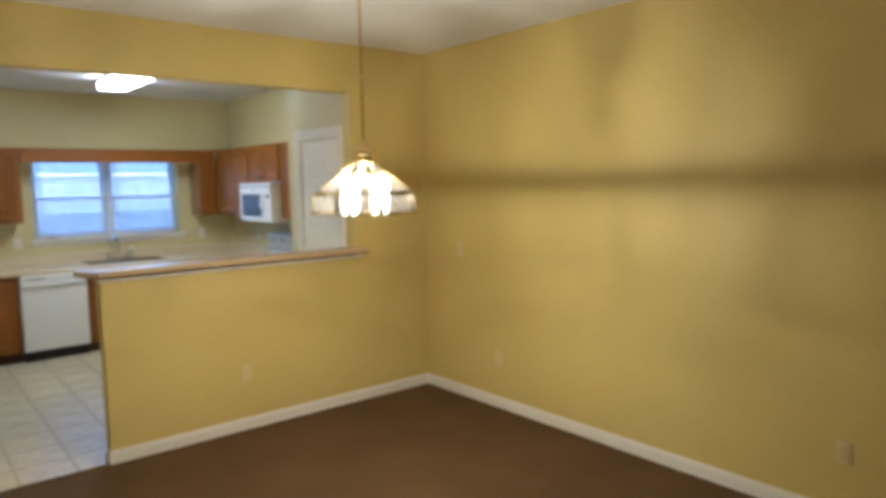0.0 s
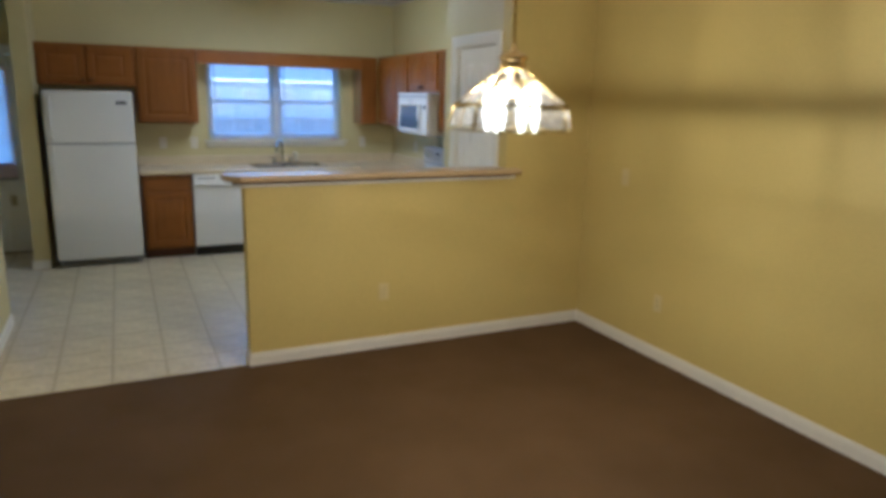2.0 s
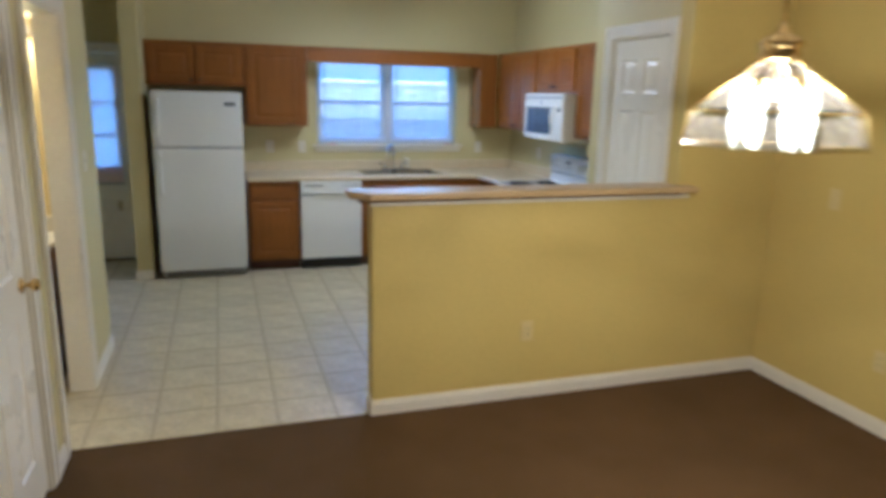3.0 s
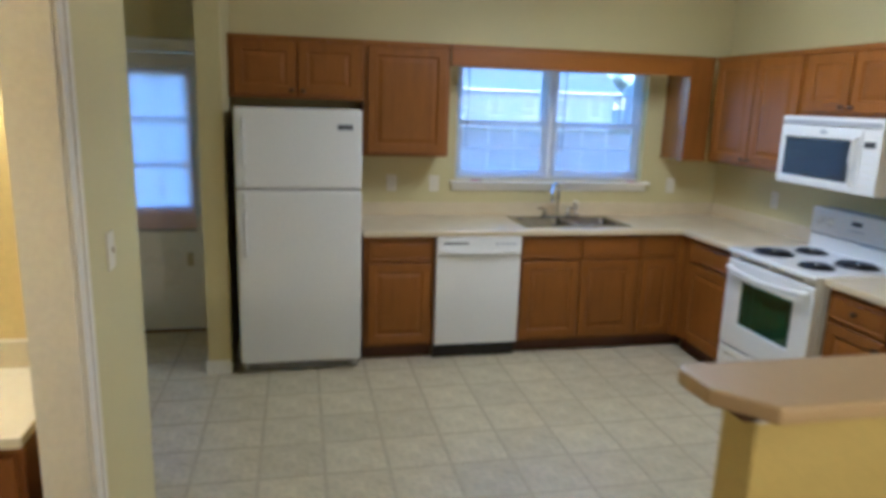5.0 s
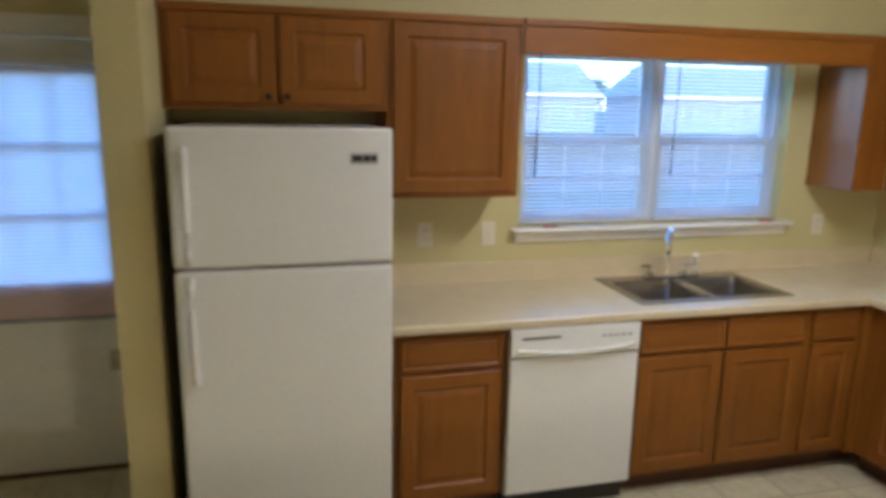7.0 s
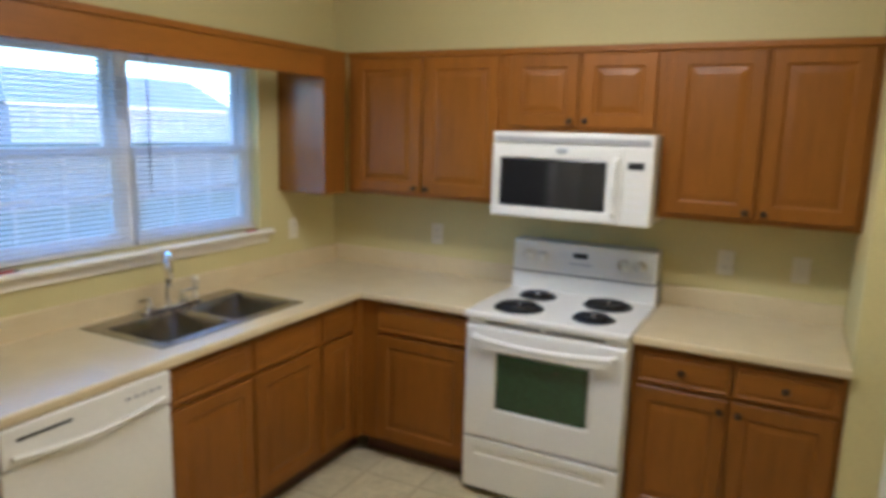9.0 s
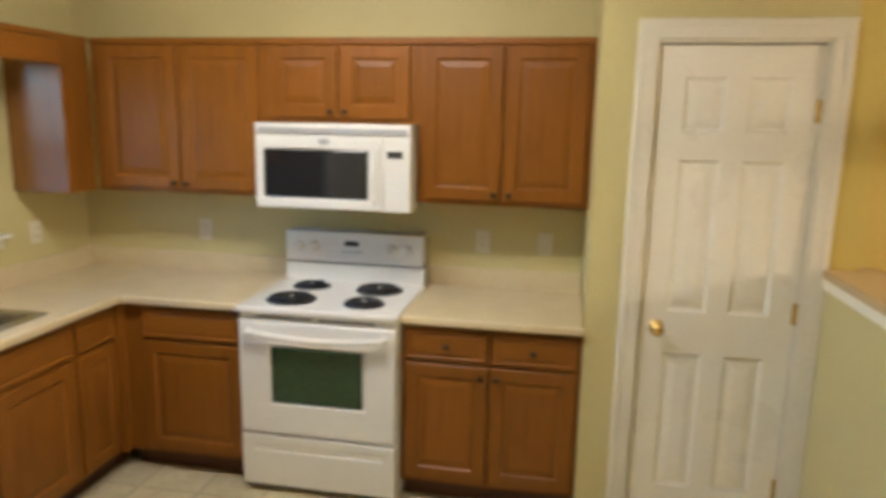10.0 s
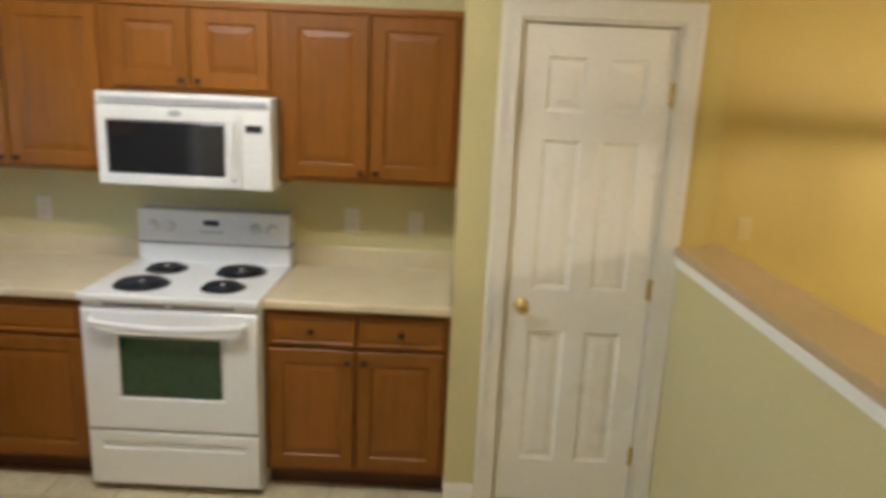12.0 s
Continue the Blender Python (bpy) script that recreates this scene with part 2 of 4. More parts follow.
def sweep(bm, points, r, seg=10):
    """A round bar along points."""
    pts = [Vector(p) for p in points]
    rings = []
    for i, p in enumerate(pts):
        d = (pts[min(i + 1, len(pts) - 1)] - pts[max(i - 1, 0)]).normalized()
        q = d.to_track_quat("Z", "Y")
        rings.append([bm.verts.new(p + q @ Vector((r * math.cos(2 * math.pi * k / seg), r * math.sin(2 * math.pi * k / seg), 0))) for k in range(seg)])
    for u, v in zip(rings, rings[1:]):
        for k in range(seg):
            bm.faces.new((u[k], u[(k + 1) % seg], v[(k + 1) % seg], v[k]))
    bm.faces.new(rings[0][::-1])
    bm.faces.new(rings[-1])
    return bm


def lathe(bm, profile, centre=(0, 0, 0), axis="Z", seg=24):
    """Turns a profile of (radius, height) about an axis through centre."""
    turn = {"Z": Matrix(), "Y": pose(0, 0, 0, 90, 0, 0), "X": pose(0, 0, 0, 0, -90, 0)}[axis]
    m = Matrix.Translation(centre) @ turn
    rings = [[bm.verts.new(m @ Vector((max(r, 1e-4) * math.cos(2 * math.pi * k / seg), max(r, 1e-4) * math.sin(2 * math.pi * k / seg), h))) for k in range(seg)] for r, h in profile]
    for u, v in zip(rings, rings[1:]):
        for k in range(seg):
            f = bm.faces.new((u[k], u[(k + 1) % seg], v[(k + 1) % seg], v[k]))
            f.smooth = True
    bm.faces.new(rings[0][::-1])
    bm.faces.new(rings[-1])
    return bm


def mesh_of(name, bm, mat):
    me = bpy.data.meshes.new(name)
    bmesh.ops.recalc_face_normals(bm, faces=bm.faces)
    bm.to_mesh(me)
    bm.free()
    me.materials.append(mat)
    return me


def part(name, bm, mat, parent=None, label=""):
    """Links bm as one mesh object, under a thing or a part."""
    ob = new(name, mesh_of(name, bm, mat))
    if parent:
        ob.parent = parent
    return tagged(ob, label) if label else ob


def thing(name, m, label, category, group="", kind=""):
    """An empty at the base of a thing, to parent its parts."""
    ob = new(name)
    ob.empty_display_size = 0.1
    ob.matrix_world = m
    return tagged(ob, label, category, group, kind)


def setting(name, bm, mat, label, category):
    return tagged(part(name, bm, mat), label, category, kind="structure")


def ring(x0, x1, z0, z1, inset, y):
    return [(x0 + inset, y, z0 + inset), (x1 - inset, y, z0 + inset), (x1 - inset, y, z1 - inset), (x0 + inset, y, z1 - inset)]


def panelled(w, h, thick, openings, steps, edge=0.004):
    """A slab whose front faces -y at y = 0, with raised panels moulded into the openings (x0, x1, z0, z1).
    steps: (inset, depth) of the rings from the opening's edge to the raised field."""
    bm = bmesh.new()
    xs = sorted({edge, w - edge, *[v for o in openings for v in o[:2]]})
    zs = sorted({edge, h - edge, *[v for o in openings for v in o[2:]]})
    grid = {(x, z): bm.verts.new((x, 0, z)) for x in xs for z in zs}
    for x0, x1 in zip(xs, xs[1:]):
        for z0, z1 in zip(zs, zs[1:]):
            if not any(o[0] <= x0 and x1 <= o[1] and o[2] <= z0 and z1 <= o[3] for o in openings):
                bm.faces.new((grid[x0, z0], grid[x1, z0], grid[x1, z1], grid[x0, z1]))
    for o in openings:
        last = [bm.verts.new(p) for p in ring(*o, 0, 0)]
        for inset, depth in steps:
            nxt = [bm.verts.new(p) for p in ring(*o, inset, depth)]
            for k in range(4):
                bm.faces.new((last[k], last[(k + 1) % 4], nxt[(k + 1) % 4], nxt[k]))
            last = nxt
        bm.faces.new(last)
    rims = [[bm.verts.new(p) for p in ring(0, w, 0, h, i, y)] for i, y in ((edge, 0), (0, edge), (0, thick))]
    for u, v in zip(rims, rims[1:]):
        for k in range(4):
            bm.faces.new((u[k], v[k], v[(k + 1) % 4], u[(k + 1) % 4]))
    bm.faces.new(rims[-1])
    return bm


def moved(bm, x=0, y=0, z=0):
    bmesh.ops.translate(bm, verts=bm.verts, vec=(x, y, z))
    return bm


def raised_panel(o, inset0, depth0, inset1, depth1):
    """The raised field of a panel, lying in its moulded opening."""
    bm = bmesh.new()
    rows = [[bm.verts.new(p) for p in ring(*o, i, y)] for i, y in ((inset0, depth0 + 0.004), (inset0, depth0 - 0.0004), (inset1, depth1))]
    for u, v in zip(rows, rows[1:]):
        for k in range(4):
            bm.faces.new((u[k], u[(k + 1) % 4], v[(k + 1) % 4], v[k]))
    bm.faces.new(rows[-1])
    bm.faces.new(rows[0][::-1])
    return bm


CAB_STEPS = ((0.006, 0.007), (0.010, 0.009))
CAB_FIELD = (0.012, 0.009, 0.040, 0.002)
DOOR_STEPS = ((0.008, 0.007), (0.016, 0.010))
DOOR_FIELD = (0.022, 0.010, 0.050, 0.003)
# ---- the plan: window wall at y = W, range wall at x = S ----
S, W, CEIL, HEAD = 2.90, 6.90, 2.75, 2.40
EAST, BAR_S, BAR_N, PANTRY_X, PANTRY_Y, WEST, WEST_END = 2.98, 3.052, 3.166, 2.28, 4.085, -1.0, 4.50
T = 0.12
ALC_X, ALC_Y, STUB0, STUB1, STUB_Y = -1.95, 7.07, -1.012, -0.871, 6.22
SOUTH, FAR_WEST, LIVING_Y = -4.2, -4.2, 1.0


def wall_with_holes(along, a0, a1, b0, b1, z0, z1, holes=()):
    """A wall along x or y from a0 to a1, between b0 and b1 in the other way, with rectangular holes (a0, a1, z0, z1)."""
    bm = bmesh.new()
    cuts = sorted({a0, a1, *[v for o in holes for v in o[:2]]})
    for c0, c1 in zip(cuts, cuts[1:]):
        spans, lows = [], sorted((o[2], o[3]) for o in holes if o[0] <= c0 and c1 <= o[1])
        z = z0
        for lo, hi in lows:
            if lo > z:
                spans.append((z, lo))
            z = hi
        if z < z1:
            spans.append((z, z1))
        for lo, hi in spans:
            if along == "x":
                box(bm, c0, c1, b0, b1, lo, hi)
            else:
                box(bm, b0, b1, c0, c1, lo, hi)
    return bm


WIN = (0.715, 2.235, 1.175, 2.06)
BDOOR = (-1.86, -1.03, 0.0, 2.035)
BATH = (3.06, 3.785, 0.0, 2.06)
CLOSET = (1.95, 2.74, 0.0, 2.06)
ADOOR = (5.55, 6.32, 0.0, 2.06)
PDOOR = (3.240, 3.872, 0.0, 2.086)

setting("wall_north", wall_with_holes("x", STUB1, S + T, W, W + 0.16, 0, CEIL, [WIN]), KITCHEN_PAINT, "pale yellow-green painted kitchen wall with a window", "wall")
setting("wall_north_alcove", wall_with_holes("x", ALC_X - T, STUB0, ALC_Y, ALC_Y + 0.16, 0, CEIL, [BDOOR]), KITCHEN_PAINT, "pale yellow-green wall round the back door", "wall")
setting("wall_stub", a_box(STUB0, STUB1, STUB_Y, ALC_Y + 0.16, 0, CEIL), KITCHEN_PAINT, "short yellow-green wall beside the refrigerator", "wall")
setting("wall_east_kitchen", a_box(S, S + T, PANTRY_Y, W, 0, CEIL), KITCHEN_PAINT, "pale yellow-green wall behind the range", "wall")
setting("wall_pantry", wall_with_holes("y", BAR_N, PANTRY_Y, PANTRY_X, PANTRY_X + T, 0, CEIL, [PDOOR]), KITCHEN_PAINT, "pale yellow-green wall round the pantry door", "wall")
setting("wall_pantry_side", a_box(PANTRY_X + T, S + T, PANTRY_Y - T, PANTRY_Y, 0, CEIL), KITCHEN_PAINT, "yellow-green side wall of the pantry", "wall")
setting("wall_pantry_back", a_box(S + T, S + 2 * T, BAR_N, PANTRY_Y, 0, CEIL), KITCHEN_PAINT, "plain back wall of the pantry", "wall")
bar_wall = bmesh.new()
box(bar_wall, PANTRY_X, EAST + T, BAR_S, BAR_N, 0, CEIL)
box(bar_wall, WEST, PANTRY_X, BAR_S, BAR_N, HEAD, CEIL)
setting("wall_dining_north", bar_wall, DINING_PAINT, "yellow painted wall and header over the kitchen opening", "wall")
setting("wall_peninsula", a_box(0.47, PANTRY_X, BAR_S, BAR_N - 0.004, 0, 1.165), DINING_PAINT, "yellow painted half wall under the bar top", "half wall")
setting("wall_peninsula_kitchen", a_box(0.474, PANTRY_X, BAR_N - 0.004, BAR_N, 0, 1.165), KITCHEN_PAINT, "pale yellow-green kitchen side of the half wall", "half wall")
setting("wall_east_dining", a_box(EAST, EAST + T, SOUTH, BAR_S, 0, CEIL), DINING_PAINT, "yellow painted dining room wall", "wall")
setting("wall_south", a_box(FAR_WEST - T, EAST + T, SOUTH - T, SOUTH, 0, CEIL), DINING_PAINT, "plain yellow wall closing the room", "wall")
setting("wall_far_west", a_box(FAR_WEST - T, FAR_WEST, SOUTH, LIVING_Y, 0, CEIL), DINING_PAINT, "plain yellow wall closing the room", "wall")
setting("wall_living_north", a_box(FAR_WEST - T, WEST - T, LIVING_Y, LIVING_Y + T, 0, CEIL), DINING_PAINT, "plain yellow wall closing the room", "wall")
setting("wall_west", wall_with_holes("y", LIVING_Y, WEST_END, WEST - T, WEST, 0, CEIL, [CLOSET, BATH]), KITCHEN_PAINT, "pale yellow-green wall with two doorways", "wall")
setting("wall_alcove_south", a_box(ALC_X - T, WEST - T, WEST_END - T, WEST_END, 0, CEIL), KITCHEN_PAINT, "wall between bathroom and back entry", "wall")
setting("wall_alcove_west", wall_with_holes("y", WEST_END, ALC_Y, ALC_X - T, ALC_X, 0, CEIL, [ADOOR]), KITCHEN_PAINT, "yellow-green wall of the back entry", "wall")
bath = bmesh.new()
box(bath, -3.0, -2.9, 2.9, WEST_END - T, 0, CEIL)
box(bath, -2.9, WEST - T, 2.9, 3.0, 0, CEIL)
box(bath, -2.9, WEST - T, WEST_END - T - 0.012, WEST_END - T - 0.002, 0, CEIL)
setting("wall_bathroom", bath, BATH_PAINT, "warm yellow bathroom walls", "wall")
setting("wall_closet", a_box(-1.9, -1.84, LIVING_Y + T, 2.9, 0, CEIL), KITCHEN_PAINT, "plain back wall of the closet", "wall")
setting("wall_side_room", a_box(-2.9, -2.84, WEST_END, ALC_Y, 0, CEIL), KITCHEN_PAINT, "plain wall of the side room", "wall")
setting("ceiling", a_box(FAR_WEST - T, S + 3 * T, SOUTH - T, ALC_Y + 0.2, CEIL, CEIL + 0.15), CEILING_PAINT, "white textured ceiling", "ceiling")
setting("floor_carpet", a_box(FAR_WEST, EAST, SOUTH, BAR_S + 0.01, -0.05, 0.0), CARPET, "brown cut-pile carpet in the dining room", "floor")
floor_kitchen = setting("floor_kitchen", a_box(-3.0, S, BAR_S + 0.01, ALC_Y, -0.05, -0.0016), JOINT, "beige vinyl tile kitchen floor", "floor")


def skirting(name, runs):
    """Baseboards: runs of (x0, y0, x1, y1, normal x, normal y)."""
    bm = bmesh.new()
    for x0, y0, x1, y1, nx, ny in runs:
        for d, z0, z1 in ((0.014, 0.0, 0.062), (0.010, 0.062, 0.074), (0.006, 0.074, 0.083)):
            box(bm, min(x0, x1, x0 + nx * d, x1 + nx * d), max(x0, x1, x0 + nx * d, x1 + nx * d), min(y0, y1, y0 + ny * d, y1 + ny * d), max(y0, y1, y0 + ny * d, y1 + ny * d), z0, z1)
    return setting(name, bm, TRIM, "cream-white moulded baseboard", "baseboard")


skirting("baseboard_dining_north", [(0.47, BAR_S, EAST - 0.014, BAR_S, 0, -1)])
skirting("baseboard_dining_east", [(EAST, SOUTH, EAST, BAR_S, -1, 0)])
skirting("baseboard_peninsula", [(0.47, BAR_S - 0.014, 0.47, BAR_N, -1, 0), (0.47, BAR_N, PANTRY_X, BAR_N, 0, 1)])
skirting("baseboard_pantry", [(PANTRY_X, 3.95, PANTRY_X, PANTRY_Y, -1, 0)])
skirting("baseboard_west", [(WEST, 3.872, WEST, WEST_END, 1, 0), (WEST, 2.815, WEST, 2.985, 1, 0), (WEST, LIVING_Y, WEST, 1.875, 1, 0)])
skirting("baseboard_alcove", [(ALC_X, 6.40, ALC_X, ALC_Y, 1, 0), (ALC_X, WEST_END, ALC_X, 5.47, 1, 0), (ALC_X, ALC_Y, -1.93, ALC_Y, 0, -1), (WEST - T, WEST_END, ALC_X, WEST_END, 0, 1)])
skirting("baseboard_stub", [(STUB0 - 0.014, STUB_Y, STUB1, STUB_Y, 0, -1), (STUB0, STUB_Y, STUB0, ALC_Y, -1, 0)])


def casing(name, m, w, h, depth, label):
    """Door trim round an opening w wide and h high, in its own plane: front faces -y, opening from x = 0. With the jamb lining."""
    bm = bmesh.new()
    c = 0.075
    for d, i0, i1 in ((0.012, 0.0, c), (0.018, 0.045, c - 0.004)):
        box(bm, -i1, -i0, -d, 0.0, 0, h + i1, 0.002)
        box(bm, w + i0, w + i1, -d, 0.0, 0, h + i1, 0.002)
        box(bm, -i0, w + i0, -d, 0.0, h + i0, h + i1, 0.002)
    box(bm, 0, 0.014, 0.0, depth, 0, h)
    box(bm, w - 0.014, w, 0.0, depth, 0, h)
    box(bm, 0.014, w - 0.014, 0.0, depth, h - 0.014, h)
    ob = setting(name, bm, TRIM, label, "door trim")
    ob.matrix_world = m
    return ob


FACE_W = lambda x, y, z=0: pose(x, y, z)                 # fronts face -y
FACE_X = lambda x, y, z=0: pose(x, y, z, 0, 0, -90)      # fronts face -x, x runs to -y
FACE_E = lambda x, y, z=0: pose(x, y, z, 0, 0, 90)       # fronts face +x, x runs to +y

casing("trim_pantry_door", FACE_X(PANTRY_X, PDOOR[1]), PDOOR[1] - PDOOR[0], PDOOR[3], T, "cream-white pantry door casing")
casing("trim_back_door", FACE_W(BDOOR[0], ALC_Y), BDOOR[1] - BDOOR[0], BDOOR[3], 0.16, "cream-white back door casing")
casing("trim_bathroom_door", FACE_E(WEST, BATH[0]), BATH[1] - BATH[0], BATH[3], T, "cream-white bathroom door casing")
casing("trim_closet_door", FACE_E(WEST, CLOSET[0]), CLOSET[1] - CLOSET[0], CLOSET[3], T, "cream-white closet door casing")
casing("trim_alcove_door", FACE_E(ALC_X, ADOOR[0]), ADOOR[1] - ADOOR[0], ADOOR[3], T, "cream-white side door casing")


def six_panel(w, h):
    s, mid = 0.105 * w / 0.62, 0.09 * w / 0.62
    a0, a1, b0, b1 = s, (w - mid) / 2, (w + mid) / 2, w - s
    rows = ((0.20, 0.80), (0.98, 1.60), (1.71, 1.92))
    k = h / 2.04
    return [(x0, x1, z0 * k, z1 * k) for x0, x1 in ((a0, a1), (b0, b1)) for z0, z1 in rows]


def round_knob(parent, x, y, z, mat=BRASS, label="round brass knob", size=1.0):
    bm = bmesh.new()
    k = size
    lathe(bm, [(0.030 * k, 0.0), (0.031 * k, 0.004 * k), (0.026 * k, 0.009 * k), (0.011 * k, 0.012 * k), (0.010 * k, 0.030 * k), (0.018 * k, 0.036 * k), (0.026 * k, 0.046 * k), (0.027 * k, 0.056 * k), (0.021 * k, 0.065 * k), (0.008 * k, 0.069 * k)], (x, y, z), "Y")
    return part("door_knob", bm, mat, parent, label)


def panel_door(name, m, w, h, knob_x, hinge_x, label):
    d = thing(name, m, label, "door", kind="structure")
    leaf = part("door_leaf", panelled(w, h, 0.035, six_panel(w, h), DOOR_STEPS), DOOR_WHITE, d)
    for o in six_panel(w, h):
        part("panel", raised_panel(o, *DOOR_FIELD), DOOR_WHITE, leaf)
    leaf.location = (0, 0.0, 0.012)
    round_knob(d, knob_x, 0.0, 0.93)
    for z in (0.25, 1.02, 1.82):
        bm = bmesh.new()
        tube(bm, (hinge_x, -0.006, z - 0.045), (hinge_x, -0.006, z + 0.045), 0.007, seg=10)
        box(bm, hinge_x - 0.017, hinge_x + 0.002, -0.0025, 0.0, z - 0.044, z + 0.044)
        part("hinge", bm, BRASS, d, "brass butt hinge")
    return d


panel_door("door_pantry", FACE_X(PANTRY_X + 0.014, PDOOR[1] - 0.017), PDOOR[1] - PDOOR[0] - 0.034, 2.054, 0.062, PDOOR[1] - PDOOR[0] - 0.030, "closed white six-panel pantry door with brass knob")
panel_door("door_closet", FACE_E(WEST - 0.012, CLOSET[0] + 0.017), CLOSET[1] - CLOSET[0] - 0.034, 2.022, CLOSET[1] - CLOSET[0] - 0.095, 0.004, "closed white six-panel closet door with brass knob")
side = panel_door("door_side_room", FACE_E(ALC_X - 0.03, ADOOR[0] + 0.017), ADOOR[1] - ADOOR[0] - 0.034, 2.022, 0.07, ADOOR[1] - ADOOR[0] - 0.03, "closed white six-panel door in the back entry")

# bathroom door, opened inwards flat along its side wall
panel_door("door_bathroom", pose(WEST - T - 0.012, BATH[0] + 0.045, 0, 0, 0, 180), 0.69, 2.022, 0.62, 0.0, "open white six-panel bathroom door")
# ---- kitchen cabinets ----
def cabinet_knob(parent, x, z):
    bm = bmesh.new()
    lathe(bm, [(0.008, 0.0), (0.006, 0.003), (0.005, 0.012), (0.012, 0.018), (0.0145, 0.023), (0.012, 0.028), (0.004, 0.030)], (x, 0, z), "Y", 14)
    return part("knob", bm, DARK_KNOB, parent, "small dark bronze knob")


def cabinet_front(cab, kind, x0, x1, z0, z1, knob=None):
    w, h = x1 - x0, z1 - z0
    if kind == "door":
        b = min(0.058, w * 0.2)
        bm = panelled(w, h, 0.019, [(b, w - b, b, h - b)], CAB_STEPS)
    else:
        bm = panelled(w, h, 0.019, [(0.012, w - 0.012, 0.012, h - 0.012)], ((0.004, 0.004), (0.012, 0.005), (0.020, 0.001)))
    p = part(kind, bm, OAK_V if kind == "door" else OAK_H, cab)
    p.location = (x0, 0, z0)
    if kind == "door":
        part("panel", raised_panel((b, w - b, b, h - b), *CAB_FIELD), OAK_V, p)
    if knob:
        cabinet_knob(p, knob[0] - x0, knob[1] - z0)
    return p


def upper_cabinet(m, w, h, doors, label, depth=0.318, left_end=False):
    """doors: (x0, x1, knob side or 0)."""
    cab = thing("wall_cabinet", m, label, "cabinet", "oak wall cabinets")
    body = bmesh.new()
    box(body, 0, w, 0.021, depth, 0, h, 0.0015)
    part("body", body, OAK_V, cab)
    part("top_rail", a_box(0, w, 0.006, 0.0205, h - 0.03, h, 0.003), OAK_H, cab)
    for x0, x1, side_ in doors:
        k = None if not side_ else ((x1 - 0.028) if side_ > 0 else (x0 + 0.028), 0.052)
        cabinet_front(cab, "door", x0, x1, 0.022, h - 0.035, k)
    return cab


def base_cabinet(m, w, fronts, label, depth=0.60, h=0.868, panel_only=False):
    """fronts: (x0, x1, knob side); each a drawer front over a door."""
    cab = thing("base_cabinet", m, label, "cabinet", "oak base cabinets")
    bm = bmesh.new()
    if panel_only:
        box(bm, 0, w, 0.021, depth, 0.10, 0.66)
        box(bm, 0, w, 0.021, 0.042, 0.66, h)
        box(bm, 0, 0.018, 0.042, depth, 0.66, h)
        box(bm, w - 0.018, w, 0.042, depth, 0.66, h)
    else:
        box(bm, 0, w, 0.021, depth, 0.10, h, 0.0015)
    part("body", bm, OAK_V, cab)
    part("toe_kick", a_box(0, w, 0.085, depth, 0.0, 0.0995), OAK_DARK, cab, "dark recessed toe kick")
    for x0, x1, side_, drawer_knob in fronts:
        cabinet_front(cab, "drawer", x0, x1, 0.705, 0.845, ((x0 + x1) / 2, 0.775) if drawer_knob else None)
        k = None if not side_ else ((x1 - 0.028) if side_ > 0 else (x0 + 0.028), 0.64)
        cabinet_front(cab, "door", x0, x1, 0.125, 0.685, k)
    return cab


UY, UZ, UT = W - 0.32, 1.37, 2.13
upper_cabinet(FACE_W(-0.868, UY, 1.735), 0.865, UT - 1.735, [(0.03, 0.425, 1), (0.44, 0.835, -1)], "honey oak cabinet above the refrigerator")
upper_cabinet(FACE_W(-0.001, UY, UZ), 0.588, UT - UZ, [(0.025, 0.563, 0)], "single-door honey oak wall cabinet beside the window")
valance = thing("window_valance", FACE_W(0.589, UY, 0), "honey oak valance board spanning above the window", "valance")
part("board", a_box(0, 1.80, 0.0, 0.02, 1.985, UT - 0.03, 0.002), OAK_H, valance)
part("top_rail", a_box(0, 1.80, -0.008, 0.022, UT - 0.0295, UT, 0.003), OAK_H, valance)
corner = thing("corner_wall_cabinet", FACE_W(2.39, UY, UZ), "honey oak corner wall cabinet with a plain end panel", "cabinet", "oak wall cabinets")
part("body", a_box(0, 0.19, 0.0, 0.318, 0, UT - UZ, 0.002), OAK_V, corner)
part("end_panel", a_box(-0.006, -0.0002, 0.004, 0.316, 0, UT - UZ, 0.002), OAK_VENEER, corner, "glossy varnished oak end panel")
UX = S - 0.32
upper_cabinet(FACE_X(UX, UY - 0.001, UZ), UY - 0.001 - 5.652, UT - UZ, [(0.05, 0.47, 1), (0.485, 0.905, -1)], "two-door honey oak wall cabinet in the corner")
upper_cabinet(FACE_X(UX, 5.651, 1.738), 0.762, UT - 1.738, [(0.035, 0.372, 1), (0.388, 0.725, -1)], "short honey oak cabinet above the microwave")
upper_cabinet(FACE_X(UX, 4.888, UZ), 0.80, UT - UZ, [(0.03, 0.395, 1), (0.41, 0.775, -1)], "two-door honey oak wall cabinet beside the pantry")

BY, BX = W - 0.62, S - 0.62
base_cabinet(FACE_W(-0.022, BY), 0.477, [(0.025, 0.455, 0, False)], "honey oak base cabinet beside the refrigerator")
base_cabinet(FACE_W(1.056, BY), 0.905, [(0.02, 0.445, 0, False), (0.458, 0.885, 0, False)], "honey oak sink cabinet with two doors", panel_only=True)
narrow = base_cabinet(FACE_W(1.962, BY), 0.318, [(0.02, 0.27, 0, False)], "narrow honey oak corner base cabinet")
part("corner_post", a_box(0.296, 0.3405, -0.004, 0.0205, 0.10, 0.868, 0.001), OAK_V, narrow)
